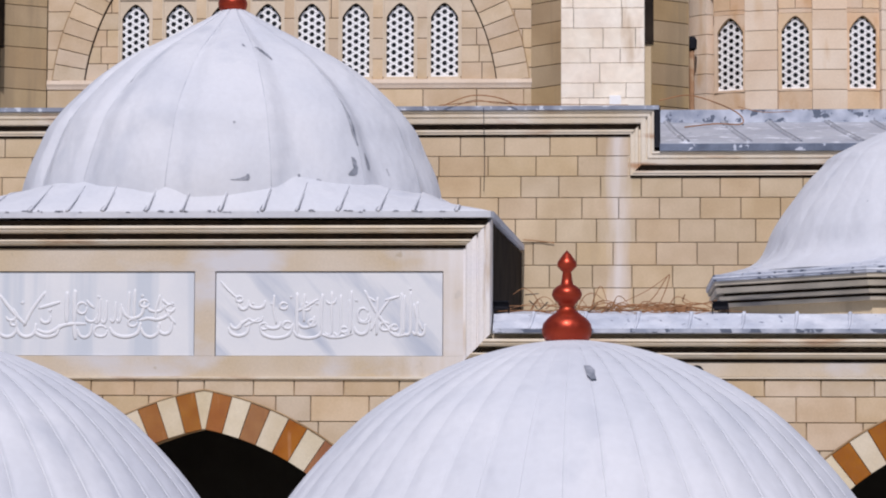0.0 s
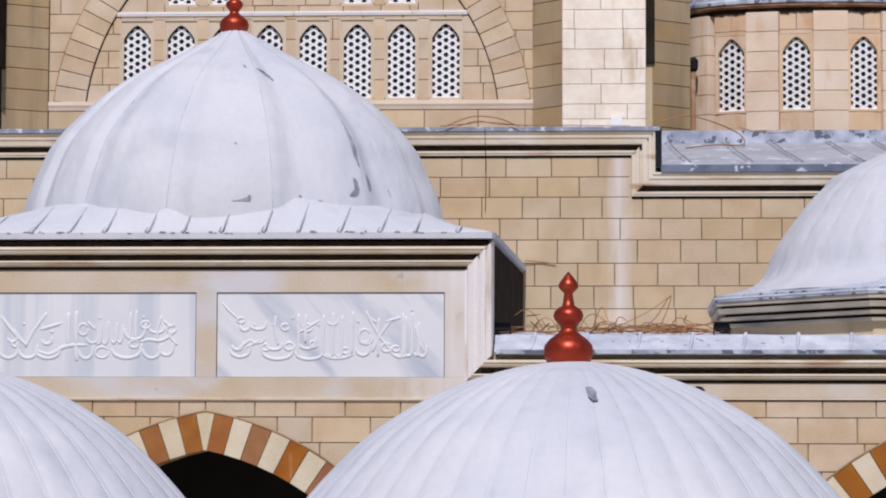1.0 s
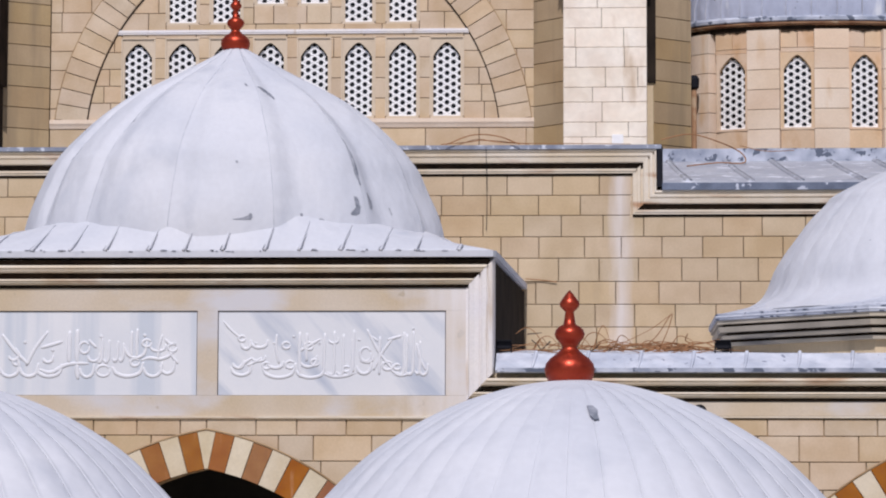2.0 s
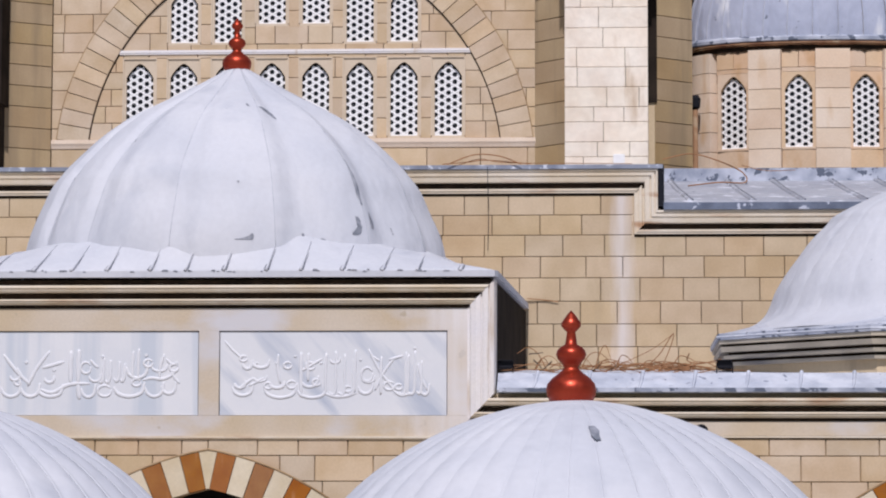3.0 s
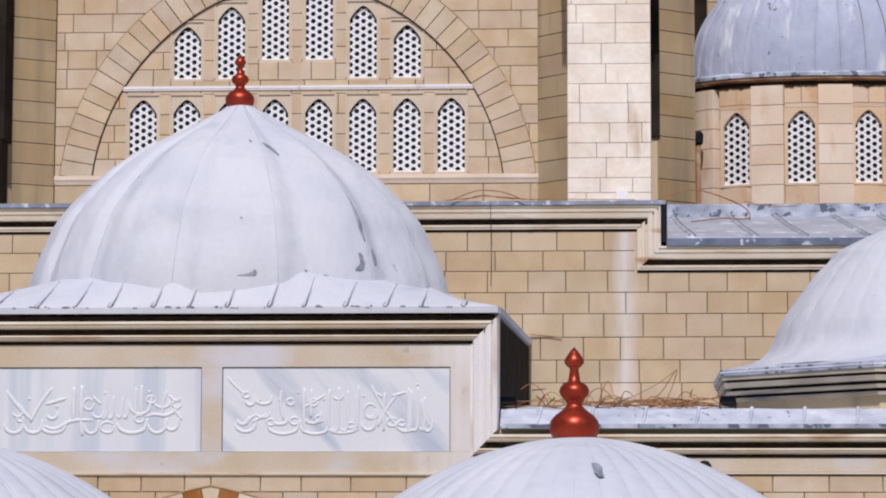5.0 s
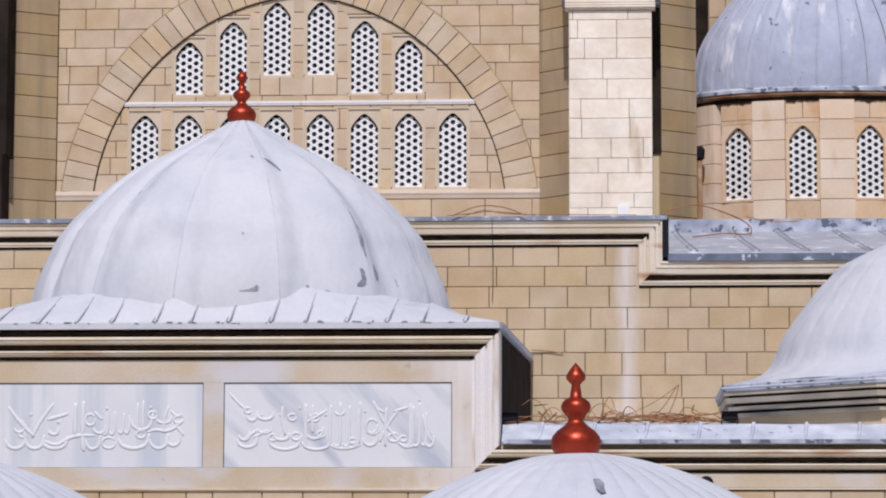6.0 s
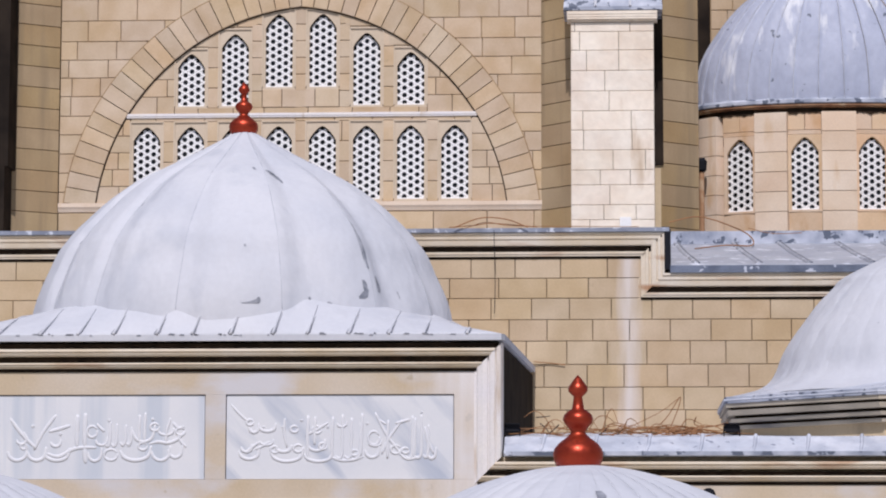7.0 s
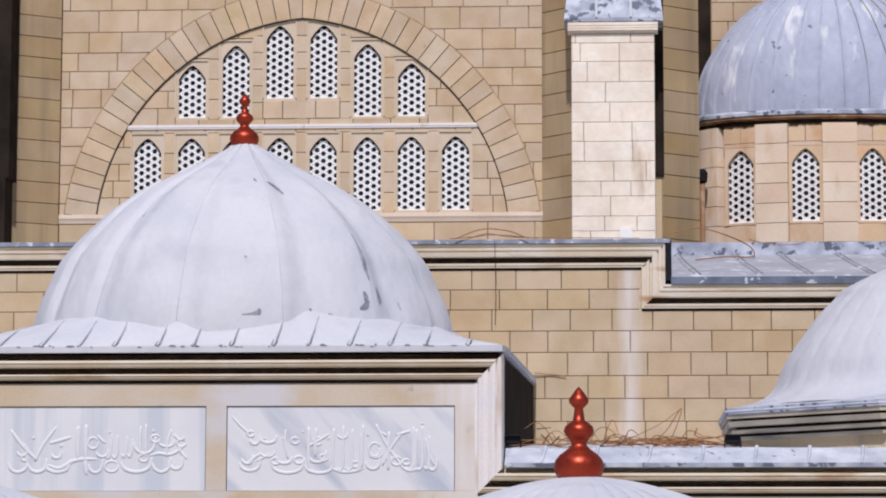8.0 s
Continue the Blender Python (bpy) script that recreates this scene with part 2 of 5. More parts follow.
def sweep(path, profile, y, upright=None, runs=None):
    """A moulding along an x-z path: profile rows are (inset from the path's outer line, projection in front of y).
    upright: another profile for the upright runs; runs: the numbers of the runs to build, all if None."""
    bm = bmesh.new()
    ways = [(Vector(q) - Vector(p)).normalized() for p, q in zip(path, path[1:])]
    def inset(k):
        ins = [Vector((w.y, -w.x)) for w in ways[max(k - 1, 0):k + 1]]
        m = sum(ins, Vector((0, 0))).normalized()
        return m / max(m.dot(ins[0]), 0.2)
    for k in range(len(path) - 1) if runs is None else runs:
        rows = []
        prof = upright if upright and abs(ways[k].y) > 0.5 else profile
        for e in (k, k + 1):
            m = inset(e)
            rows.append([bm.verts.new((path[e][0] + m.x * d, y - q, path[e][1] + m.y * d)) for d, q in prof])
        n = len(prof)
        for i in range(n):
            j = (i + 1) % n
            bm.faces.new((rows[0][i], rows[1][i], rows[1][j], rows[0][j]))
        bm.faces.new(rows[0])
        bm.faces.new(rows[1][::-1])
    return bm

def tube(points, r, seg=6, bm=None):
    bm = bm or bmesh.new()
    pts = [Vector(p) for p in points]
    rings = []
    for i, p in enumerate(pts):
        w = (pts[min(i + 1, len(pts) - 1)] - pts[max(i - 1, 0)]).normalized()
        u = w.cross(Vector((0.13, 0.31, 0.94))).normalized()
        v = w.cross(u)
        rr = r[i] if isinstance(r, (list, tuple)) else r
        rings.append([bm.verts.new(p + (u * math.cos(6.2832 * k / seg) + v * math.sin(6.2832 * k / seg)) * rr) for k in range(seg)])
    for a, b in zip(rings, rings[1:]):
        for k in range(seg):
            bm.faces.new((a[k], a[(k + 1) % seg], b[(k + 1) % seg], b[k]))
    bm.faces.new(rings[0][::-1])
    bm.faces.new(rings[-1])
    return bm

def spline(ctrl, n=8):
    """Points of a Catmull-Rom curve through ctrl."""
    c = [Vector(p) for p in ctrl]
    c = [2 * c[0] - c[1]] + c + [2 * c[-1] - c[-2]]
    out = []
    for i in range(1, len(c) - 2):
        for k in range(n):
            t = k / n
            out.append(0.5 * ((2 * c[i]) + (c[i + 1] - c[i - 1]) * t + (2 * c[i - 1] - 5 * c[i] + 4 * c[i + 1] - c[i + 2]) * t * t + (3 * c[i] - c[i - 1] - 3 * c[i + 1] + c[i + 2]) * t ** 3))
    out.append(c[-2])
    return out

def plan_prism(plan, z0, z1):
    bm = bmesh.new()
    lo = [bm.verts.new((x, y, z0)) for x, y in plan]
    hi = [bm.verts.new((x, y, z1)) for x, y in plan]
    n = len(plan)
    for i in range(n):
        bm.faces.new((lo[i], lo[(i + 1) % n], hi[(i + 1) % n], hi[i]))
    bm.faces.new(lo[::-1])
    bm.faces.new(hi)
    return bm

# pointed arch of two arcs: their centres lie c beyond the axis, at height zc
def arch_half(z, R, c, zc):
    return math.sqrt(max(R * R - (z - zc) ** 2, 0)) - c

def arch_line(ax, R, c, zc, z_low, n=14):
    """Points of the arch from its left foot over the apex to its right foot."""
    a0 = math.asin(max(min((z_low - zc) / R, 1), -1))
    a1 = math.acos(c / R)
    half = [(R * math.cos(a0 + (a1 - a0) * i / n) - c, zc + R * math.sin(a0 + (a1 - a0) * i / n)) for i in range(n + 1)]
    return [(ax - x, z) for x, z in half] + [(ax + x, z) for x, z in half[-2::-1]]

def arch_slab(x0, x1, z_top, line, y0, y1, bm=None):
    """A slab x0..x1 from the arch's foot up to z_top, with the arch cut through it."""
    bm = bm or bmesh.new()
    top = []
    k = len(line) // 2
    for i, (x, z) in enumerate(line):
        if i == 0:
            top.append((x0, z))
        elif i == len(line) - 1:
            top.append((x1, z))
        else:
            f = i / (len(line) - 1)
            top.append((x0 + (x1 - x0) * f, z_top))
    fr = [(bm.verts.new((x, y0, z)), bm.verts.new((u, y0, w))) for (x, z), (u, w) in zip(line, top)]
    bk = [(bm.verts.new((x, y1, z)), bm.verts.new((u, y1, w))) for (x, z), (u, w) in zip(line, top)]
    def quad(*vs):
        bm.faces.new(vs)
    for i in range(len(line) - 1):
        quad(fr[i][0], fr[i + 1][0], fr[i + 1][1], fr[i][1])
        quad(bk[i + 1][0], bk[i][0], bk[i][1], bk[i + 1][1])
        quad(fr[i][0], bk[i][0], bk[i + 1][0], fr[i + 1][0])
        quad(fr[i][1], fr[i + 1][1], bk[i + 1][1], bk[i][1])
    # corners
    for i, cx in ((0, x0), (len(line) - 2, x1)):
        a, b = (fr[0][1], fr[1][1]) if i == 0 else (fr[-2][1], fr[-1][1])
        c, d = (bk[0][1], bk[1][1]) if i == 0 else (bk[-2][1], bk[-1][1])
        e, f = bm.verts.new((cx, y0, z_top)), bm.verts.new((cx, y1, z_top))
        bm.faces.new((a, b, e))
        bm.faces.new((c, f, d))
    return bm

# ---- laid stones ----
_stone = {}
def stone_mesh(w, h, d, material, bevel=0.008):
    key = (round(w, 3), round(h, 3), round(d, 3), material.name)
    if key not in _stone:
        _stone[key] = mesh_of(prism([(-w / 2, -h / 2), (w / 2, -h / 2), (w / 2, h / 2), (-w / 2, h / 2)], 0, d, bevel), material, "stone")
    return _stone[key]

def clip_half(poly, n, lim):
    """Keep the part of a convex polygon where p . n <= lim."""
    out = []
    for i, p in enumerate(poly):
        q = poly[(i + 1) % len(poly)]
        a, b = p[0] * n[0] + p[1] * n[1] - lim, q[0] * n[0] + q[1] * n[1] - lim
        if a <= 0:
            out.append(p)
        if (a < 0 < b) or (b < 0 < a):
            t = a / (a - b)
            out.append((p[0] + (q[0] - p[0]) * t, p[1] + (q[1] - p[1]) * t))
    return out

def arch_clip(ax, R, c, zc, inside):
    def cut(poly):
        mx, mz = sum(p[0] for p in poly) / len(poly), sum(p[1] for p in poly) / len(poly)
        o = (ax + (c if mx < ax else -c), zc)
        far = max if inside else min
        p = far(poly, key=lambda q: math.hypot(q[0] - o[0], q[1] - o[1]))
        d = math.hypot(p[0] - o[0], p[1] - o[1])
        if p[1] < zc:
            n = (-1.0 if mx < ax else 1.0, 0.0)
        else:
            e = (0.5 * (p[0] + mx) - o[0], 0.5 * (p[1] + mz) - o[1])
            k = math.hypot(*e)
            n = (e[0] / k, e[1] / k)
        if inside:
            if d <= R:
                return poly
            return clip_half(poly, n, n[0] * o[0] + n[1] * o[1] + R)
        if d >= R:
            return poly
        return clip_half(poly, (-n[0], -n[1]), -(n[0] * o[0] + n[1] * o[1] + R))
    return cut

def lay(parent, courses, x0, x1, y, material, lengths=(0.5, 0.8), gap=0.011, depth=0.06, clip=None, seed=1, jitter=0.004, place=None, name="stone", stagger=True, anchors=None):
    """Courses of separate stones between the heights in courses; place maps the wall's own x, y, z to the world."""
    rng = random.Random(seed)
    n = 0
    for row, (za, zb) in enumerate(zip(courses, courses[1:])):
        x = x0 - (rng.uniform(0, lengths[0]) if stagger else 0)
        pitch = sum(lengths) / 2
        if anchors:
            # running bond: a joint near anchors[row], the others a pitch apart, a little uneven
            x = anchors[row] - pitch * math.ceil((anchors[row] - x0) / pitch)
            nth = x
        while x < x1 - 0.02:
            w = round(rng.uniform(*lengths) / 0.04) * 0.04
            if anchors:
                nth += pitch
                w = round((nth + rng.choice((-0.04, 0, 0, 0.04)) - x) / 0.02) * 0.02
            a, b = max(x, x0), min(x + w, x1)
            if x1 - b < 0.12:
                b = x1
            x = b if b == x1 else x + w
            if b - a < 0.05:
                continue
            poly = [(a + gap / 2, za + gap / 2), (b - gap / 2, za + gap / 2), (b - gap / 2, zb - gap / 2), (a + gap / 2, zb - gap / 2)]
            yy = y - rng.uniform(0, jitter)
            cut = clip(poly) if clip else poly
            if len(cut) < 3:
                continue
            if cut == poly:
                ob = share(name, stone_mesh(b - a - gap, zb - za - gap, depth, material), parent)
                m = Matrix.Translation(((a + b) / 2, yy, (za + zb) / 2))
            else:
                cx, cz = cut[0]
                area = abs(sum(p[0] * q[1] - q[0] * p[1] for p, q in zip(cut, cut[1:] + cut[:1]))) / 2
                if area < 0.004:
                    continue
                ob = share(name, mesh_of(prism(cut, 0, depth, 0.008), material, "cut_stone"), parent)
                m = Matrix.Translation((0, yy, 0))
            ob.matrix_basis = place @ m if place else m
            n += 1
    return n

def even(z0, z1, step):
    k = max(1, round((z1 - z0) / step))
    return [z0 + (z1 - z0) * i / k for i in range(k + 1)]

def structure(name, bm, material, label):
    return tagged(solid(name, bm, material), label, name.split("_")[0], kind="structure")

def empty(name, at, label, category, group="", turn=0):
    ob = new(name)
    ob.matrix_basis = pose(*at, 0, 0, turn)
    ob.empty_display_size = 0.2
    return tagged(ob, label, category, group)

# ---- ground and enclosure ----
ground = structure("ground", B((-400, 400, -300, 600, -0.3, 0.0)), PAVING, "pale stone paving around the mosque courtyard")

# ---- portico front: arches, spandrels, portal block, cornice ----
AX, BAY = -5.55, 10.45
Y0 = 38.5
A_IN, A_OUT, A_C, A_Z = 3.68, 4.2, 0.7, 2.74
bm = bmesh.new()
for k in (-1, 0, 1):
    ax = AX + k * BAY
    arch_slab(ax - BAY / 2, ax + BAY / 2, 7.26, arch_line(ax, A_IN + 0.02, A_C, A_Z, A_Z), Y0 + 0.05, Y0 + 0.9, bm)
    half = arch_half(A_Z, A_IN + 0.02, A_C, A_Z)
    box(bm, ax - BAY / 2, ax - half, Y0 + 0.05, Y0 + 0.9, 0, A_Z)
    box(bm, ax + half, ax + BAY / 2, Y0 + 0.05, Y0 + 0.9, 0, A_Z)
wall_portico = structure("wall_portico", bm, MORTAR, "coursed cream stone portico wall with striped pointed arches")
a_top = math.acos(A_C / A_OUT)
for k in (-1, 0, 1):
    ax = AX + k * BAY
    # wedge stones of the arch, cream and red by turns from the crown
    key = 0.128 / A_OUT
    def rim(R, q, s):
        return (ax + s * (R * math.cos(q) - A_C), A_Z + R * math.sin(q))
    k_in, k_out = math.acos(A_C / A_IN), a_top
    part("cream_voussoir", prism([rim(A_IN, k_in, 1), rim(A_IN, a_top - key, 1), rim(A_OUT, a_top - key, 1), rim(A_OUT, k_out, 1), rim(A_OUT, a_top - key, -1), rim(A_IN, a_top - key, -1)], Y0 - 0.012, Y0 + 0.12, 0.005), CREAM_VOUSSOIR, wall_portico)
    for s in (-1, 1):
        ang, i = a_top - key, 1
        while ang > 0.45:
            lo = ang - (0.268 + 0.004 * i) / A_OUT
            P = [rim(R, q, s) for R, q in ((A_IN, ang - 0.001), (A_OUT, ang - 0.001), (A_OUT, lo + 0.001), (A_IN, lo + 0.001))]
            red = i % 2 == 1
            part("red_voussoir" if red else "cream_voussoir", prism(P, Y0 - 0.012 - 0.003 * (i % 3), Y0 + 0.12, 0.005), RED_VOUSSOIR if red else CREAM_VOUSSOIR, wall_portico)
            ang, i = lo, i + 1
    cut = arch_clip(ax, A_OUT - 0.03, A_C, A_Z, False)
    for side, (xa, xb) in enumerate(((ax - BAY / 2, ax), (ax, ax + BAY / 2))):
        if xb < -10 or xa > 6:
            continue
        lay(wall_portico, [4.75, 5.2, 5.64, 6.08, 6.46, 6.81, 7.04], xa, xb, Y0, STONE, (0.48, 0.80), clip=cut, seed=31 + 2 * k + side, gap=0.012)
# thin drip line on the extrados
for k in (0, 1):
    ax = AX + k * BAY
    line = arch_line(ax, A_OUT + 0.012, A_C, A_Z, 4.2, 20)
    part("drip_line", tube([(x, Y0 - 0.012, z) for x, z in line], 0.014, 5), MORTAR, wall_portico)

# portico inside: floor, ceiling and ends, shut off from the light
# back lining and end walls are added to keep the arches black
structure("wall_portico_back", B((-22, 11, 44.25, 44.4, 0, 7.05)), PLASTER, "added near-black lining inside the portico, painting its shade")
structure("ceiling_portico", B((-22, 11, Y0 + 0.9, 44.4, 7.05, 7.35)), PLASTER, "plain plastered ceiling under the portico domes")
structure("wall_portico_end", B((-22.3, -22, Y0, 44.5, 0, 8.0)), PLASTER, "added unseen end wall shutting light out of the portico")
structure("wall_portico_end_east", B((11, 11.3, Y0, 44.5, 0, 8.0)), PLASTER, "added unseen end wall beyond the arches, shutting light out")

# portal block
PX0, PX1 = 2 * AX + 1.61, -1.61
bm = plan_prism([(PX0, Y0 + 0.42), (PX1, Y0 + 0.42), (PX1 + 0.23, 44.4), (PX0 - 0.23, 44.4)], 7.36, 9.20)
portal = empty("portal_block", (0, 0, 0), "raised cream stone portal block with two carved marble inscription panels", "portal")
# the side's shade is painted into this dark core along with its grime
part("core", bm, SHADE_GRIME, portal, "dark side of the block, shade and grime in its colour")
FY = Y0 + 0.0
pz0, pz1 = 7.36, 8.51
# face slabs round the two sunk panels
pr = (-5.40, -2.28)
pl = (2 * AX + 2.28, 2 * AX + 5.40)
for s in ((PX0 + 0.2, -1.95, 8.520, 8.828), (PX0 + 0.2, -1.95, 7.05, 7.356), (PX0 + 0.2, pl[0] - 0.009, 7.356, 8.520), (pl[1] + 0.009, pr[0] - 0.009, 7.356, 8.520), (pr[1] + 0.009, -1.95, 7.356, 8.520)):
    part("face_slab", prism([(s[0], s[2]), (s[1], s[2]), (s[1], s[3]), (s[0], s[3])], FY, FY + 0.3, 0.003), FASCIA, portal)
part("string_course", sweep([(PX0, 7.075), (PX1 - 0.3, 7.075)], [(0, -0.05), (0, 0.035), (0.03, 0.035), (0.045, 0.01), (0.06, -0.05)], FY), MOULD, portal)
panels = []
for name, (xa, xb) in (("inscription_panel", pr), ("inscription_panel", pl)):
    panels.append(part(name, prism([(xa, pz0), (xb, pz0), (xb, pz1), (xa, pz1)], FY + 0.020, FY + 0.25, 0.004), MARBLE if xa > -6 else MARBLE_BANDED, portal, "grey-veined white marble panel with raised script"))

# cornice: runs over the portal, down its edge and on along the portico
PROFILE = [(0.0, -0.4), (0.0, -0.25), (0.07, -0.25), (0.08, 0.12), (0.09, 0.135), (0.115, 0.14), (0.118, 0.12), (0.14, 0.118), (0.146, 0.132), (0.17, 0.12), (0.18, 0.11), (0.185, -0.22), (0.262, -0.22), (0.268, 0.085), (0.29, 0.09), (0.295, 0.075), (0.315, 0.075), (0.335, 0.06), (0.345, 0.05), (0.35, -0.16), (0.388, -0.16), (0.39, -0.4)]
UPRIGHT = [(0.0, -0.4), (0.0, 0.05), (0.02, 0.11), (0.075, 0.12), (0.08, 0.10), (0.092, 0.10), (0.098, 0.13), (0.15, 0.12), (0.178, 0.105), (0.183, 0.06), (0.198, 0.06), (0.203, 0.082), (0.268, 0.086), (0.285, 0.078), (0.335, 0.06), (0.345, 0.05), (0.352, 0.01), (0.388, 0.008), (0.39, -0.4)]
CORN = [(-16, 7.67), (PX0, 7.67), (PX0, 9.22), (PX1, 9.22), (PX1, 7.67), (14, 7.67)]
cornice_portico = structure("cornice_portico", sweep(CORN, PROFILE, Y0, UPRIGHT, (0, 2, 4)), MOULD, "moulded pale stone cornice stepping over the portal")
part("upright_moulding", sweep(CORN, PROFILE, Y0, UPRIGHT, (1,)), PALE_MOULD, cornice_portico)
part("upright_moulding", sweep(CORN, PROFILE, Y0, UPRIGHT, (3,)), PALE_MOULD, cornice_portico, "whitish upright moulding at the edge of the portal")
def groove_shade(parent, xa, xb, top, bands, y):
    """Near-black strips that put shade into the grooves of a level run of cornice."""
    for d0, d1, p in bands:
        part("black_crust", B((xa, xb, y - p, y + 0.2, top - d1, top - d0)), SHADE_CRUST, parent)
groove_shade(cornice_portico, PX0 + 0.06, PX1 - 0.06, 9.22, ((0.004, 0.072, 0.07),), Y0)
groove_shade(cornice_portico, PX0 + 0.2, PX1 - 0.2, 9.22, ((0.183, 0.266, 0.03),), Y0)
groove_shade(cornice_portico, PX0 + 0.36, PX1 - 0.36, 9.22, ((0.347, 0.386, 0.02),), Y0)
groove_shade(cornice_portico, PX1 - 0.15, 14, 7.67, ((0.21, 0.266, 0.03), (0.349, 0.386, 0.02)), Y0)
structure("trim_frieze", B((PX1 - 0.34, 14, Y0 - 0.005, Y0 + 0.3, 7.085, 7.277)), FASCIA, "plain stone frieze band below the portico cornice")
structure("trim_frieze_edge", B((PX1 - 0.34, 14, Y0 - 0.03, Y0 + 0.3, 7.055, 7.08)), MOULD, "narrow moulded string under the frieze band")

# ---- portico roof apron and lead roof ----
bm = bmesh.new()
prof = [(Y0 - 0.12, 7.66), (Y0 - 0.14, 7.70), (Y0 - 0.09, 7.715), (Y0 + 0.30, 7.95), (44.45, 8.28), (44.45, 7.4)]
for xa, xb in ((PX1 + 0.02, 14.0), (-16.0, PX0 - 0.02)):
    n = 60
    rows = []
    for i in range(n + 1):
        x = xa + (xb - xa) * i / n
        rows.append([bm.verts.new((x, y, z + (0.018 * noise.noise(Vector((x * 1.7, y, z))) if 1 < j < 5 else 0))) for j, (y, z) in enumerate(prof)])
    for a, b in zip(rows, rows[1:]):
        for j in range(len(prof) - 1):
            bm.faces.new((a[j], b[j], b[j + 1], a[j + 1]))
roof_portico = structure("roof_portico", bm, LEAD_WORN, "flaking pale lead sheet roof above the portico cornice")
for i in range(16):
    x = -1.1 + i * 0.72
    part("seam_roll", tube([(x + 0.0, Y0 - 0.10, 7.715), (x + 0.03, Y0 + 0.06, 7.81), (x + 0.06, Y0 + 0.32, 7.965)], [0.016, 0.024, 0.03], 6), LEAD_WORN, roof_portico)
part("edge_strip", B((PX1 + 0.05, 14, Y0 - 0.152, Y0 - 0.10, 7.672, 7.728)), LEAD_FLAKED, roof_portico, "flaked dark edge of the lead sheet")

# ---- domes ----
FINIAL = [(0.0, 0.0), (0.165, 0.0), (0.188, 0.02), (0.206, 0.06), (0.214, 0.11), (0.203, 0.158), (0.165, 0.205), (0.102, 0.252), (0.072, 0.28), (0.062, 0.302), (0.082, 0.336), (0.115, 0.37), (0.13, 0.408), (0.118, 0.446), (0.087, 0.475), (0.053, 0.494), (0.045, 0.54), (0.037, 0.60), (0.058, 0.62), (0.082, 0.646), (0.084, 0.677), (0.062, 0.71), (0.034, 0.75), (0.0, 0.787)]

def smooth_profile(rows, n=6):
    return [(p.x, p.y) for p in spline([(r, z, 0) for r, z in rows], n)]

def gore_mesh(profile, count, bulge, roll, material, cols=10, wave=0.0):
    """One lead gore of a ribbed dome, as wide as its share of the turn, with a raised seam on one side."""
    bm = bmesh.new()
    half = math.pi / count
    rmax = max(r for r, z in profile)
    rows = []
    us = [-1, -0.97, -0.94] + [-0.88 + 1.88 * i / (cols - 1) for i in range(cols)]
    for r, z in profile:
        row = []
        for i, u in enumerate(us):
            a = u * half
            k = min(1.0, r / (0.35 * rmax))
            b = bulge * (1 - abs(u) ** 2.2) * k
            if i == 0:
                b += roll * 0.2 * k
            elif i == 1:
                b += roll * k
            elif i == 2:
                b += roll * 0.9 * k
            rr = r + b
            row.append(bm.verts.new((rr * math.sin(a), -rr * math.cos(a), z + b * 0.2)))
        rows.append(row)
    for a, b in zip(rows, rows[1:]):
        for i in range(len(us) - 1):
            bm.faces.new((a[i], a[i + 1], b[i + 1], b[i]))
    bmesh.ops.remove_doubles(bm, verts=bm.verts[:], dist=0.0005)
    return mesh_of(bm, material, "gore", True)

def gores(dome, profile, count, bulge, roll, material, phase=0.0):
    me = gore_mesh(profile, count, bulge, roll, material)
    for i in range(count):
        share("gore", me, dome, pose(0, 0, 0, 0, 0, phase + 360.0 * i / count))

# portal dome: sixteen uneven gores, each dipping beside its seam and swelling towards the next
pd = empty("portal_dome", (-5.60, 41.6, 9.4), "large white lead dome with broad gores on the portal block", "dome")
PD_PROFILE = smooth_profile([(3.16, 0.02), (3.13, 0.30), (3.085, 0.55), (3.005, 0.80), (2.885, 1.07), (2.765, 1.34), (2.64, 1.52), (2.51, 1.68), (2.29, 1.90), (2.08, 2.10), (1.87, 2.27), (1.60, 2.46), (1.28, 2.63), (0.74, 2.91), (0.36, 3.12), (0.14, 3.25)])
PD_SEAMS = [-78.0, -56.0, -35.5, -10.0, 17.5, 44.0, 67.0, 88.0] + [88.0 + 21.556 * k for k in range(1, 9)]
def pd_radius(z):
    return np.interp(z, [q for r, q in PD_PROFILE], [r for r, q in PD_PROFILE])
def pd_surface(a_deg, z, lift=0.0):
    """Point on the portal dome at the turn a_deg from its front and the height z."""
    a_deg = (a_deg + 78.0) % 360.0 - 78.0
    g = max(i for i, q in enumerate(PD_SEAMS) if q <= a_deg + 1e-6)
    end = PD_SEAMS[g + 1] if g < 15 else 282.0
    u = (a_deg - PD_SEAMS[g]) / (end - PD_SEAMS[g])
    def ease(x):
        x = max(0.0, min(1.0, x))
        return x * x * (3 - 2 * x)
    r = float(pd_radius(z))
    fade = min(1.0, r / 1.5) * (0.55 + 0.45 * ease((z - 0.2) / 0.6))
    if g < 4:
        d = 1 - ease(u / 0.34)    # the seam lies in the dip
    else:
        d = ease(u / 0.30) if u < 0.30 else 1 - ease((u - 0.30) / 0.70) ** 0.8    # the seam stands over the dip
    if g in (0, 1, 2, 15):
        d = max(d, ease((u - 0.86) / 0.14))
    d *= 0.10 if g < 4 or g == 15 else 0.12
    a = radians(a_deg)
    sag = 0.014 * noise.noise(Vector((2.2 * math.sin(a), 2.2 * math.cos(a), 1.3 * z)))
    rr = r + lift + (sag - d) * fade
    return Vector((rr * math.sin(a), -rr * math.cos(a), z))
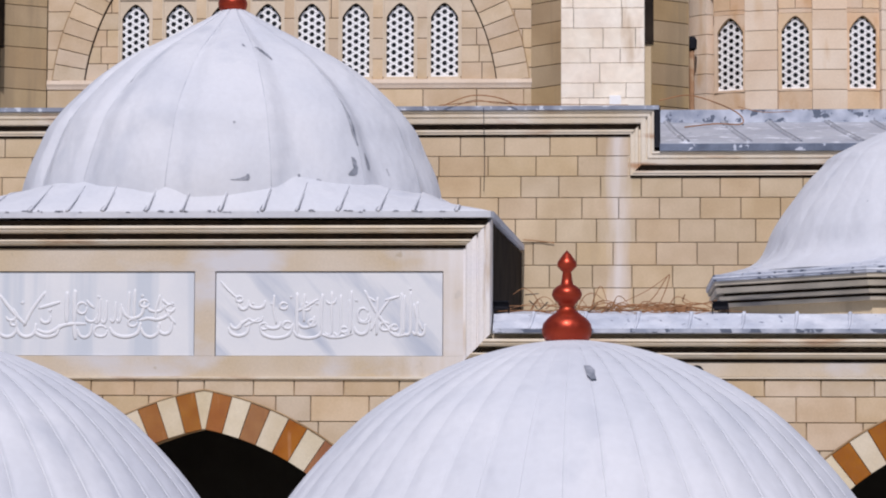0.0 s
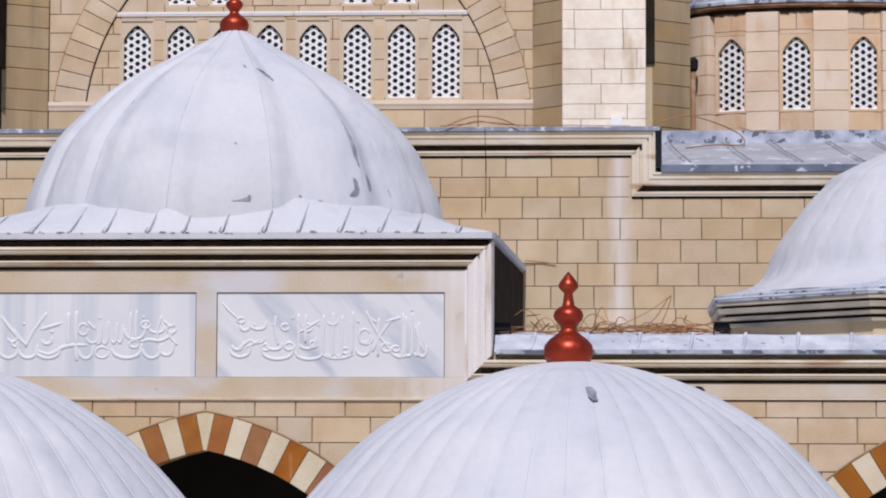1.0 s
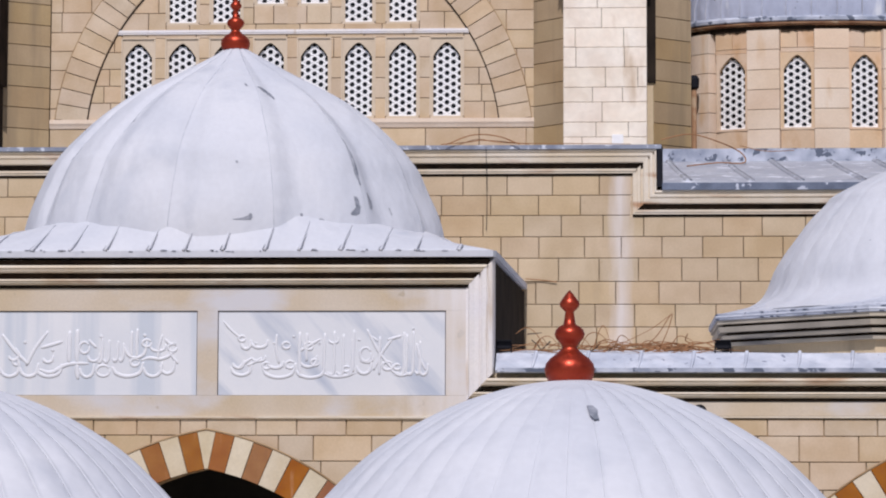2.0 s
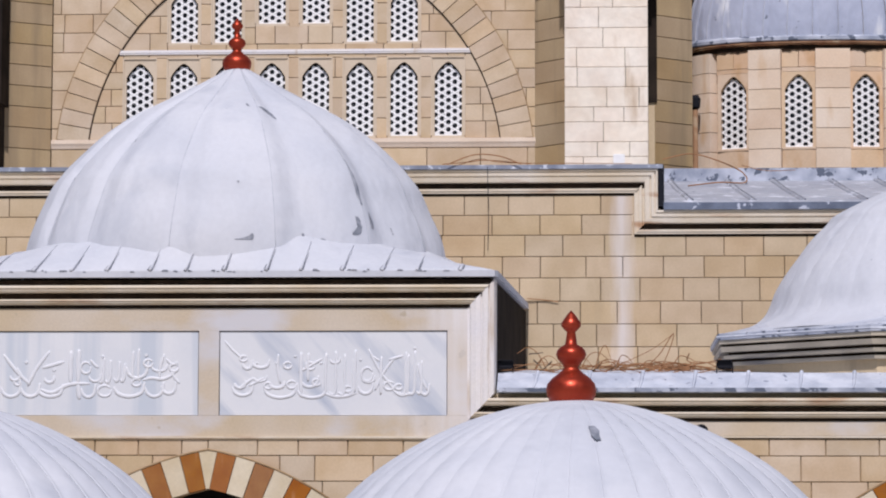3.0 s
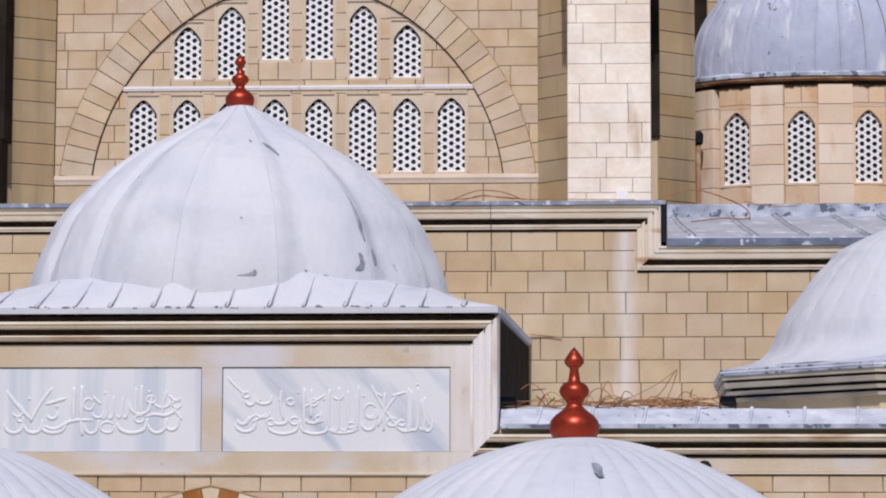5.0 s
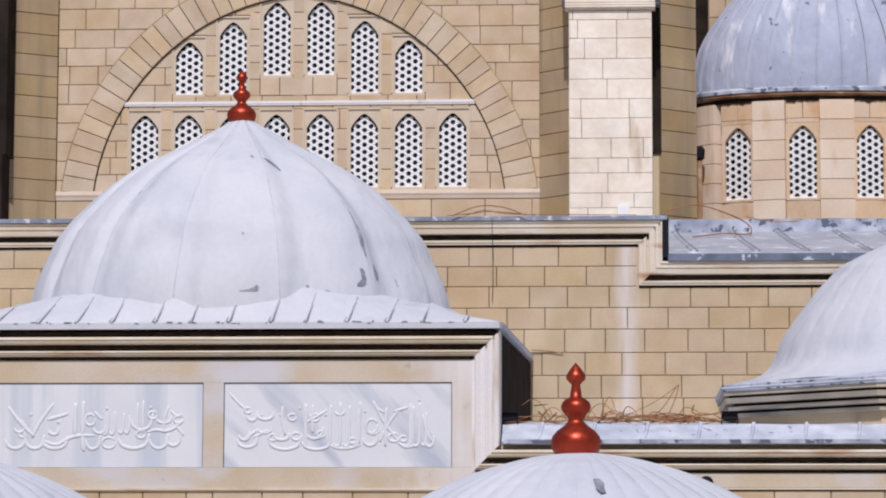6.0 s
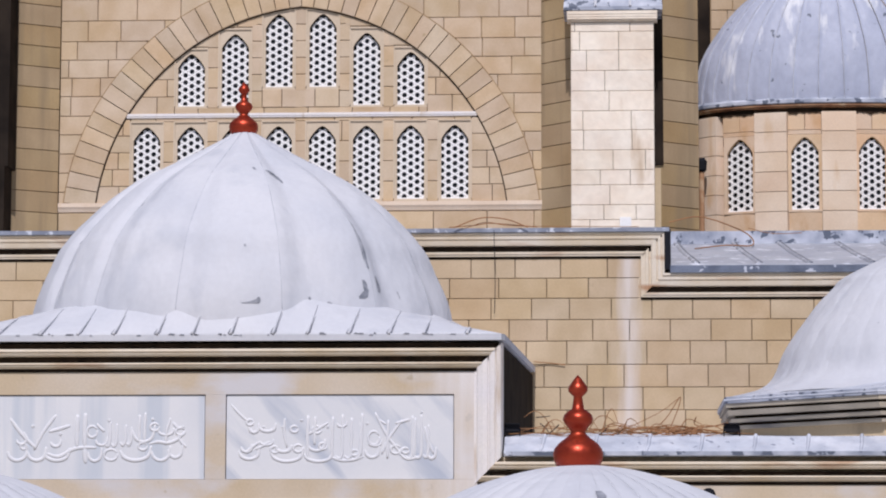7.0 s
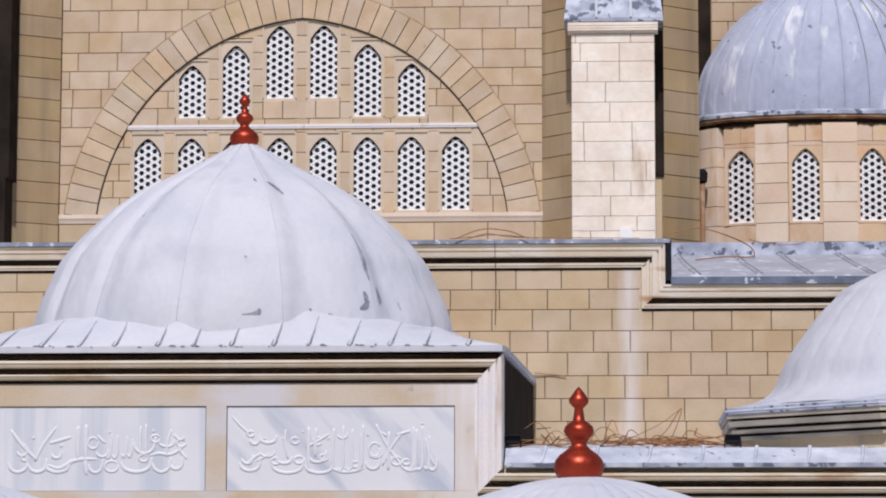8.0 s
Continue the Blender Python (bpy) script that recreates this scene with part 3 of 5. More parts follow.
for g in range(16):
    a0, a1 = PD_SEAMS[g], PD_SEAMS[g + 1] if g < 15 else 282.0
    bm = bmesh.new()
    steps = [0, 0.05, 0.1, 0.15, 0.2, 0.25, 0.3, 0.36, 0.44, 0.53, 0.62, 0.71, 0.8, 0.88, 0.94, 0.99999]
    rows = [[bm.verts.new(pd_surface(a0 + (a1 - a0) * u, z)) for u in steps] for r, z in PD_PROFILE]
    for p, q in zip(rows, rows[1:]):
        for i in range(len(steps) - 1):
            bm.faces.new((p[i], p[i + 1], q[i + 1], q[i]))
    part("gore", bm, LEAD_WHITE, pd, smooth=True)
    zs_ = [0.30 + 2.92 * i / 30 for i in range(31)]
    part("seam", tube([pd_surface(a0, z, 0.003) for z in zs_], [0.0035 + 0.0035 * noise.noise(Vector((g * 3.7, 0, z * 2.5))) for z in zs_], 5), LEAD_SEAM, pd, smooth=True)
part("finial", lathe([(r * 1.03, z * 1.02 + 3.22) for r, z in FINIAL], 28, None, (-0.02, 0, 0)), COPPER, pd, "polished red copper finial", True)

# lead skirt between the block's square eave and the dome
SK_X, SK_FRONT, SK_BACK, SK_EDGE, SK_LIP = 4.02, -3.27, 2.85, -0.155, 0.085
def skirt_ray(a, t):
    """On the skirt at the turn a (0 = +x): t runs from the eave (0) to under the dome (1)."""
    c, s_ = math.cos(a), math.sin(a)
    # the ray's way to the eave, whose sides spread towards the back
    ky = (-SK_FRONT if s_ < 0 else SK_BACK) / max(abs(s_), 1e-4)
    kx = SK_X / max(abs(c) - (0.24 / 6.12) * s_, 1e-4) * (1 + 0.24 * 3.27 / 6.12 / SK_X)
    k = min(kx, ky)
    ring = 3.13
    top = 0.41 + 0.012 * math.sin(a * 16 + 0.7) + 0.025 * math.sin(a * 5 + 1.0)
    q = k + (ring - 0.12 - k) * t
    lo = SK_EDGE + SK_LIP
    z = lo + (top + 0.02 - lo) * (0.82 * t + 0.18 * t * t)
    z += 0.010 * noise.noise(Vector((q * c * 3.0, q * s_ * 3.0, 0.0))) * min(1, 6 * t)
    return Vector((q * c, q * s_, z))
bm = bmesh.new()
seg, lat = 320, [i / 10 for i in range(11)]
loops = []
for i in range(seg):
    a = 2 * math.pi * i / seg
    e = skirt_ray(a, 0.0)
    loops.append([bm.verts.new((e.x * 0.97, e.y * 0.97, SK_EDGE)), bm.verts.new((e.x, e.y, SK_EDGE))] + [bm.verts.new(skirt_ray(a, t)) for t in lat])
for i in range(seg):
    p, q = loops[i], loops[(i + 1) % seg]
    for j in range(len(p) - 1):
        bm.faces.new((p[j], q[j], q[j + 1], p[j + 1]))
sk = part("skirt", bm, LEAD_WHITE, pd)
for f in sk.data.polygons:
    f.use_smooth = f.center.z > SK_EDGE + SK_LIP + 0.004
def skirt_point(x, t, lift):
    a = math.atan2(SK_FRONT, x)
    for k in range(8):
        p = skirt_ray(a, t)
        a = math.atan2(p.y, x)
    return p + Vector((0, -lift, lift))
for i in range(15):
    x = -4.0 + 0.535 * i + 0.035 * math.sin(i * 2.3)
    lean = 0.19 - 0.008 * i
    pts = [skirt_point(x + lean * t, t, 0.006) for t in (0.0, 0.12, 0.25, 0.4, 0.55, 0.7, 0.85)]
    part("seam_roll", tube(pts, [0.024, 0.019, 0.015, 0.012, 0.011, 0.010, 0.006], 7), LEAD_WHITE, pd, smooth=True)
    pts = [skirt_point(x + 0.026 + lean * t, t, 0.008) for t in (0.03, 0.12, 0.22, 0.36, 0.6 + 0.15 * math.sin(i * 3.1))]
    part("seam_gap", tube(pts, [0.010, 0.013, 0.007, 0.0035, 0.002], 5), LEAD_PATCH, pd, "dark gap beside the lifted lead seam")
    if i % 3 != 1:
        pts = [skirt_point(x - 0.028 + lean * t, t, 0.007) for t in (0.02, 0.1, 0.2)]
        part("seam_gap", tube(pts, [0.010, 0.006, 0.002], 5), LEAD_PATCH, pd)

# dome over the next bay, on an octagonal drum
bd = empty("portico_dome", (AX + BAY, 42.0, 7.85), "white lead dome on an octagonal moulded stone drum over the portico", "dome")
def octa(profile, material, name, label=""):
    bm = bmesh.new()
    rings = []
    for r, z in profile:
        R = r / math.cos(math.pi / 8)
        rings.append([bm.verts.new((R * math.cos(math.pi / 8 + math.pi / 4 * i), R * math.sin(math.pi / 8 + math.pi / 4 * i), z)) for i in range(8)])
    for a, b in zip(rings, rings[1:]):
        for i in range(8):
            bm.faces.new((a[i], a[(i + 1) % 8], b[(i + 1) % 8], b[i]))
    if profile[-1][0] <= 3.3:
        bm.faces.new(rings[-1])
    return part(name, bm, material, bd, label)
octa([(3.17, -0.5), (3.17, 0.32)], STONE_FILL, "drum")
octa([(3.0, 0.288), (3.255, 0.296), (3.265, 0.344), (3.10, 0.348), (3.10, 0.384), (3.305, 0.388), (3.325, 0.440), (3.16, 0.448), (3.16, 0.480), (3.355, 0.488), (3.38, 0.560), (3.22, 0.568), (3.22, 0.592), (3.395, 0.600), (3.40, 0.664), (3.1, 0.680)], GREY_MOULD, "drum_cornice", "weathered grey moulded stone cornice")
octa([(3.41, 0.665), (3.43, 0.70), (3.41, 0.74), (3.2, 0.79), (2.6, 0.95)], LEAD_WORN, "eave_roof", "flaking lead eave edge")
# black rings standing in for shade between the octagonal mouldings
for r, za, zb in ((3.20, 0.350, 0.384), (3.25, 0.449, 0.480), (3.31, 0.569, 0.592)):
    octa([(r, za), (r, zb), (r - 0.05, zb + 0.001)], SHADE_CRUST, "black_crust")
octa([(3.405, 0.655), (3.42, 0.665), (3.42, 0.745), (3.39, 0.755)], LEAD_FLAKED, "eave_edge", "dark flaking lead edge")
prof = smooth_profile([(3.20, 0.80), (3.02, 0.875), (2.81, 0.965), (2.68, 1.07), (2.595, 1.21), (2.495, 1.46), (2.345, 1.71), (2.175, 1.94), (1.965, 2.22), (1.755, 2.43), (1.585, 2.60), (0.93, 2.92), (0.38, 3.12), (0.12, 3.24)])
gores(bd, prof, 32, 0.010, 0.001, LEAD_WHITE, 2.0)
part("finial", lathe([(r, z + 3.22) for r, z in FINIAL], 24), COPPER, bd, "red copper finial", True)

# domes of the near arcade
fd = empty("arcade_dome", (-0.320, 24.0, 4.4), "white close-ribbed lead dome with a red finial on the arcade", "dome", "domes of the near arcade")
prof = smooth_profile([(2.83, -0.2), (2.82, 0.1), (2.70, 0.63), (2.375, 1.23), (1.85, 1.82), (1.415, 2.14), (0.95, 2.37), (0.52, 2.505), (0.2, 2.56), (0.09, 2.565)])
gores(fd, prof, 44, 0.020, 0.009, LEAD_WHITE, 3.0)
part("finial", lathe([(r, z + 2.55) for r, z in FINIAL], 36, None, (-0.042, 0, 0)), COPPER, fd, "polished red copper finial", True)
part("base_ring", lathe([(2.6, -0.3), (3.1, -0.3), (3.1, -0.12), (2.85, -0.05)], 64), LEAD_WORN, fd)
copy_thing(fd, Matrix.Translation((-5.915, 24.0, 4.405)))
near = empty("near_arcade", (0, 0, 0), "low stone arcade block carrying the near domes", "arcade")
part("body", B((-9.5, 3.2, 21.0, 27.0, 0, 4.12)), STONE_FILL, near)

# ---- upper wall of the mosque behind the portico ----
Y1 = 44.5
wall_upper = structure("wall_upper", B((-20, 0.75, Y1 + 0.22, Y1 + 1.0, 0, 11.50), (0.75, 14, Y1 + 0.22, Y1 + 1.0, 0, 10.74)), MORTAR, "coursed cream ashlar wall rising behind the portico domes")
UP = [7.95, 8.29, 8.65, 9.01, 9.37, 9.74, 10.08, 10.42]
lay(wall_upper, UP, -11.0, 6.5, Y1, STONE_UP, (0.58, 0.69), seed=5, gap=0.010, depth=0.24, anchors=(-0.53, -0.25, -0.91, -0.57, -0.21, -0.48, -0.13))
lay(wall_upper, [10.42, 10.74, 11.07], -11.0, 0.42, Y1, STONE_UP, (0.66, 0.80), seed=6, gap=0.010, depth=0.24, anchors=(-0.47, -0.21))
UPROF = [(0.0, -0.4), (0.0, 0.12), (0.03, 0.125), (0.035, 0.10), (0.055, 0.098), (0.06, 0.112), (0.10, 0.11), (0.105, 0.09), (0.125, 0.088), (0.13, 0.10), (0.19, 0.092), (0.205, 0.085), (0.21, -0.2), (0.295, -0.2), (0.30, 0.055), (0.335, 0.055), (0.34, 0.042), (0.37, 0.04), (0.375, -0.15), (0.41, -0.15), (0.412, -0.4)]
UPSIDE = [(0.0, -0.4), (0.0, 0.12), (0.03, 0.125), (0.035, 0.085), (0.055, 0.083), (0.06, 0.112), (0.10, 0.11), (0.105, 0.07), (0.125, 0.068), (0.13, 0.10), (0.19, 0.092), (0.205, 0.085), (0.21, 0.02), (0.24, 0.015), (0.25, 0.05), (0.295, 0.05), (0.30, 0.03), (0.335, 0.03), (0.37, 0.04), (0.375, 0.0), (0.41, -0.01), (0.412, -0.4)]
structure("cornice_upper", sweep([(-20, 11.455), (0.70, 11.455), (0.70, 10.80), (14, 10.80)], UPROF, Y1, UPSIDE), MOULD, "moulded stone cornice with a step on the upper wall")
cu = bpy.data.objects["cornice_upper"]
# groove shade of the upper cornice, painted as black strips
groove_shade(cu, -20, 0.49, 11.455, ((0.214, 0.297, 0.02),), Y1)
groove_shade(cu, -20, 0.33, 11.455, ((0.376, 0.411, 0.01),), Y1)
groove_shade(cu, 0.49, 14, 10.80, ((0.212, 0.297, 0.02),), Y1)
groove_shade(cu, 0.33, 14, 10.80, ((0.376, 0.411, 0.01),), Y1)
cap = tagged(solid("lead_coping", B((-20, 0.78, Y1 - 0.15, Y1 + 1.1, 11.46, 11.525)), LEAD_MID), "grey lead coping along the top of the upper wall", "coping")
part("end_flashing", B((0.705, 0.80, Y1 - 0.145, Y1 + 1.1, 10.86, 11.50)), BLACK, cap, "black lead flashing at the step")

# lead roof behind the lowered cornice
roof = tagged(solid("lead_roof", prism([(0, 0), (1, 0), (1, 1), (0, 1)], 0, 1), LEAD_GREY), "grey lead roof with standing seams below the drum", "roof")
bm = bmesh.new()
rp = [(Y1 - 0.125, 10.80), (Y1 - 0.14, 10.92), (Y1 - 0.08, 10.95), (48.4, 11.74), (48.4, 10.6)]
rr = [[bm.verts.new((x, y, z)) for y, z in rp] for x in (0.79, 14.0)]
for j in range(4):
    bm.faces.new((rr[0][j], rr[1][j], rr[1][j + 1], rr[0][j + 1]))
roof.data = mesh_of(bm, LEAD_GREY, "lead_roof")
part("edge_strip", B((0.79, 14, Y1 - 0.155, Y1 - 0.142, 10.805, 10.915)), LEAD_DARK, roof, "dark flaking lead edge")
for i in range(9):
    x = 0.95 + 0.88 * i + (0.1 if i % 2 else 0)
    part("seam_roll", tube([(x + 0.25, Y1 - 0.08, 10.95), (x + 0.1, 46.4, 11.345), (x, 48.35, 11.735)], 0.035, 6), LEAD_GREY, roof)
    part("open_seam", tube([(x + 0.30, Y1 - 0.08, 10.962), (x + 0.15, 46.4, 11.36), (x + 0.05, 48.35, 11.75)], [0.022, 0.012, 0.018], 5), LEAD_PATCH, roof, "dark open joint beside the seam")
part("upstand", B((0.79, 14, 48.36, 48.5, 11.6, 11.95)), LEAD_FLAKED, roof, "flaking lead upstand against the drum")

# plain closing parts out of sight: terrace roof and the body of the prayer hall
structure("roof_terrace", B((-20, 0.74, 45.5, 50.6, 11.1, 11.35)), LEAD_GREY, "flat lead terrace roof behind the upper wall")
structure("wall_hall", B((-20, 14, 53.3, 66, 0, 18.8)), STONE_FILL, "plain stone body of the prayer hall")

# ---- lunette wall ----
Y2 = 50.0
LX, L_IN, L_OUT, L_C, L_Z = -5.72, 4.10, 4.67, 0.35, 12.2
wall_lunette = structure("wall_lunette", B((-10.2, -1.3, Y2 + 0.55, Y2 + 1.2, 11.0, 19.0)), MORTAR, "cream ashlar wall with a pointed blind arch full of grille windows")
part("filling", arch_slab(-10.11, -1.38, 19.0, arch_line(LX, L_OUT - 0.2, L_C, L_Z, L_Z, 18), Y2 + 0.05, Y2 + 0.56), MORTAR, wall_lunette)
part("filling", B((-10.11, LX - 4.0, Y2 + 0.05, Y2 + 0.56, 11.2, L_Z), (LX + 4.0, -1.38, Y2 + 0.05, Y2 + 0.56, 11.2, L_Z)), MORTAR, wall_lunette)
cut = arch_clip(LX, L_OUT - 0.04, L_C, L_Z, False)
WC = [12.56, 12.92, 13.27, 13.62, 13.97, 14.31, 14.67, 15.01, 15.34, 15.68, 16.06, 16.46, 16.83, 17.2, 17.55]
lay(wall_lunette, WC, -10.11, LX, Y2, STONE, (0.5, 0.8), clip=cut, seed=11, gap=0.011)
lay(wall_lunette, WC, LX, -1.38, Y2, STONE, (0.5, 0.8), clip=cut, seed=12, gap=0.011)
lay(wall_lunette, [11.4, 11.85, 12.2, 12.545], -10.11, -1.38, Y2, STONE, (0.7, 1.1), seed=13, gap=0.011)
part("sill_course", sweep([(-10.11, 12.72), (-1.38, 12.72)], [(0, -0.5), (0, 0.03), (0.07, 0.035), (0.11, 0.015), (0.16, 0.0), (0.17, -0.05)], Y2), DRUM_STONE, wall_lunette)
# ring stones
a_top = math.acos(L_C / L_OUT)
for s in (-1, 1):
    n = 22
    lo = math.asin((12.73 - L_Z) / L_OUT)
    for i in range(n):
        a, b = a_top + (lo - a_top) * (i + 0.025) / n, a_top + (lo - a_top) * (i + 0.975) / n
        if i == 0:
            a = a_top + 0.002
        P = [(LX + s * (R * math.cos(q) - L_C), L_Z + R * math.sin(q)) for R, q in ((L_IN, a), (L_OUT, a), (L_OUT, b), (L_IN, b))]
        if i == 0:
            P[0] = (LX + s * 0.005, L_Z + math.sqrt(L_IN ** 2 - L_C ** 2))
            P[1] = (LX + s * 0.005, L_Z + math.sqrt(L_OUT ** 2 - L_C ** 2))
        part("voussoir", prism(P, Y2 - 0.02, Y2 + 0.5, 0.007), STONE, wall_lunette)
line = arch_line(LX, L_OUT + 0.004, L_C, L_Z, 12.73, 24)
part("extrados_joint", tube([(x, Y2 - 0.012, z) for x, z in line], 0.010, 5), MORTAR, wall_lunette)
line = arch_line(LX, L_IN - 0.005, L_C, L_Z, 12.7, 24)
# black tube drawn as the ring's thin shadow line on the set-back tympanum
part("intrados_joint", tube([(x, Y2 + 0.025, z) for x, z in line], 0.017, 5), SHADE_CRUST, wall_lunette, "dark line painting the shade under the arch ring")

# tympanum, set back inside the ring
YT = Y2 + 0.03
W, PITCH = 0.49, 0.796
low = [(LX - 0.012 + (i - 3.5) * PITCH, 12.77, 14.105) for i in range(8)]
high = [(LX - 0.012 + (i - 2.5) * PITCH, 14.82 if i in (2, 3) else 14.48, (15.44, 15.80, 16.155, 16.155, 15.80, 15.44)[i]) for i in range(6)]
tymp = structure("wall_tympanum", B((LX - 3.9, LX + 3.9, YT + 0.30, YT + 0.4, 12.6, 16.35)), GLASS_DARK, "recessed tympanum of small ashlar round the windows")

def win_line(cx, w, z0, spring, apex, n=8):
    """Outline of a pointed window from its left foot to its right foot."""
    h, r = w / 2, apex - spring
    pts = [(cx - h, z0)]
    for i in range(n + 1):
        f = i / n
        pts.append((cx - h * (1 - f) ** 1.0 * (1 if f == 0 else math.cos(f * 1.0) / 1.0) if f < 1 else cx, spring + r * math.sin(f * math.pi / 2) ** 0.9))
    right = [(2 * cx - x, z) for x, z in pts[-2::-1]]
    return pts + right

_grille = {}
def hex_grille(height):
    """Plaster grille: columns 0.116 apart, holes 0.135 apart, every other column half a step up."""
    rows = int(height / 0.1325) + 2
    key = rows
    if key in _grille:
        return _grille[key]
    bm = bmesh.new()
    px, pz, rad, depth, n = 0.116, 0.1325, 0.0455, 0.03, 12
    for c in range(-2, 3):
        for r in range(rows):
            cx, cz = c * px, r * pz + (pz / 2 if c % 2 else 0)
            # the cell of this lattice is a rectangle shifted half a step in the neighbouring columns
            F, G, H = [], [], []
            for i in range(n):
                a = 2 * math.pi * (i + 0.5) / n
                d = (math.cos(a), math.sin(a))
                k = min(px / 2 / max(abs(d[0]), 1e-6), pz / 2 / max(abs(d[1]), 1e-6))
                F.append(bm.verts.new((cx + d[0] * k, 0, cz + d[1] * k)))
                G.append(bm.verts.new((cx + d[0] * rad, 0, cz + d[1] * rad)))
                H.append(bm.verts.new((cx + d[0] * rad, depth, cz + d[1] * rad)))
            for i in range(n):
                j = (i + 1) % n
                bm.faces.new((F[i], F[j], G[j], G[i]))
                bm.faces.new((G[i], G[j], H[j], H[i]))
            for q in range(4):
                i = (1 + 3 * q) % n
                j = (i + 1) % n
                vx = cx + (px / 2 if q in (0, 3) else -px / 2)
                vz = cz + (pz / 2 if q in (0, 1) else -pz / 2)
                v = bm.verts.new((vx, 0, vz))
                bm.faces.new((F[i], v, F[j]))
    _grille[key] = mesh_of(bm, GRILLE, "grille")
    return _grille[key]

def grille_window(cx, z0, apex, y, parent_label, margin=0.055, head=0.12, place=None, stone=None, rim_stone=MORTAR):
    win = empty("grille_window", (0, 0, 0), parent_label, "window", "pierced plaster windows")
    if place:
        win.matrix_basis = place
    spring = apex - 0.26
    half = W / 2
    ln = win_line(cx, W, z0, spring, apex)
    part("surround", arch_slab(cx - half - margin, cx + half + margin, apex + head, ln, y + 0.012, y + 0.28), stone, win)
    # moulded dark inner rim round the pointed head
    rim = [(x, y + 0.045, z) for x, z in ln if z > spring - 0.1]
    part("head_moulding", tube(rim, 0.024, 5), rim_stone, win)
    g = share("grille", hex_grille(apex - z0), win, Matrix.Translation((cx, y + 0.07, z0 - 0.012)))
    part("window_sill", B((cx - half - margin, cx + half + margin, y + 0.006, y + 0.28, z0 - 0.04, z0 - 0.001)), stone, win)
    part("grille_border", B((cx - half, cx + half, y + 0.062, y + 0.10, z0 - 0.015, z0 + 0.028)), GRILLE, win)
    part("pane", B((cx - half - 0.02, cx + half + 0.02, y + 0.105, y + 0.125, z0 - 0.03, apex + 0.05)), GLASS_DARK, win, "glass behind the grille, the unlit inside put into its colour")
    return win

for cx, z0, z1 in low + high:
    grille_window(cx, z0, z1, YT, "white pierced plaster window with a pointed head in the tympanum", stone=WINDOW_STONE, rim_stone=SHADE_GRIME)
    # thin raised frame round each window
    for xa, xb, za, zb in ((cx - 0.31, cx - 0.285, z0, z1 + 0.075), (cx + 0.285, cx + 0.31, z0, z1 + 0.075), (cx - 0.31, cx + 0.31, z1 + 0.078, z1 + 0.10)):
        part("window_fillet", prism([(xa, za), (xb, za), (xb, zb), (xa, zb)], YT - 0.012, YT + 0.05, 0.004), WINDOW_STONE, tymp)
part("string_course", sweep([(LX - 3.17, 14.345), (LX + 3.17, 14.345)], [(0, -0.1), (0, 0.032), (0.045, 0.034), (0.05, 0.026), (0.075, 0.024), (0.08, 0.004), (0.09, -0.05)], YT), PALE_MOULD, tymp)

# small stones between and around the windows
cut_in = arch_clip(LX, L_IN + 0.04, L_C, L_Z, True)
def fill(xa, xb, za, zb, seed, lengths=(0.3, 0.62)):
    if xb - xa > 0.06 and zb - za > 0.04:
        lay(tymp, even(za, zb, 0.33), xa, xb, YT, STONE, lengths, clip=cut_in, seed=seed, gap=0.010, depth=0.28)
edge = W / 2 + 0.055
lows = [c for c, a, b in low]
for i, (a, b) in enumerate(zip(lows, lows[1:])):
    fill(a + edge, b - edge, 12.72, 14.20, 100 + i)
fill(LX - 3.9, lows[0] - edge, 12.72, 14.25, 120, (0.3, 0.5))
fill(lows[-1] + edge, LX + 3.9, 12.72, 14.25, 121, (0.3, 0.5))
lay(tymp, [14.20, 14.30], lows[0] - edge, lows[-1] + edge, YT, STONE, (0.5, 0.9), clip=cut_in, seed=122, depth=0.28)
his = [c for c, a, b in high]
fill(LX - 3.4, his[0] - edge, 14.34, 15.6, 130, (0.35, 0.6))
fill(his[-1] + edge, LX + 3.4, 14.34, 15.6, 131, (0.35, 0.6))
for i, (a, b) in enumerate(zip(high, high[1:])):
    fill(a[0] + edge, b[0] - edge, 14.44, max(a[2], b[2]) + 0.12, 140 + i)
lay(tymp, [14.345, 14.45], his[0] - edge, his[-1] + edge, YT, STONE, (0.5, 0.9), clip=cut_in, seed=150, depth=0.28)
lay(tymp, [14.45, 14.785], his[2] - edge, his[3] + edge, YT, STONE, (0.4, 0.7), clip=cut_in, seed=151, depth=0.28)
for i, (c, a, b) in enumerate(high):
    lay(tymp, [b + 0.125, b + 0.45], c - PITCH / 2, c + PITCH / 2, YT, STONE, (0.4, 0.8), clip=cut_in, seed=160 + i, depth=0.28)

# ---- buttress towers beside the lunette ----
def facet(parent, xa, ya, xb, yb, z0, z1, step, material, seed, lengths=(0.5, 0.9)):
    """Stones on an upright face between two plan points."""
    d = math.hypot(xb - xa, yb - ya)
    place = Matrix.Translation((xa, ya, 0)) @ Matrix.Rotation(math.atan2(yb - ya, xb - xa), 4, "Z")
    lay(parent, even(z0, z1, step), 0, d, 0, material, lengths, seed=seed, gap=0.012, place=place, stagger=False)

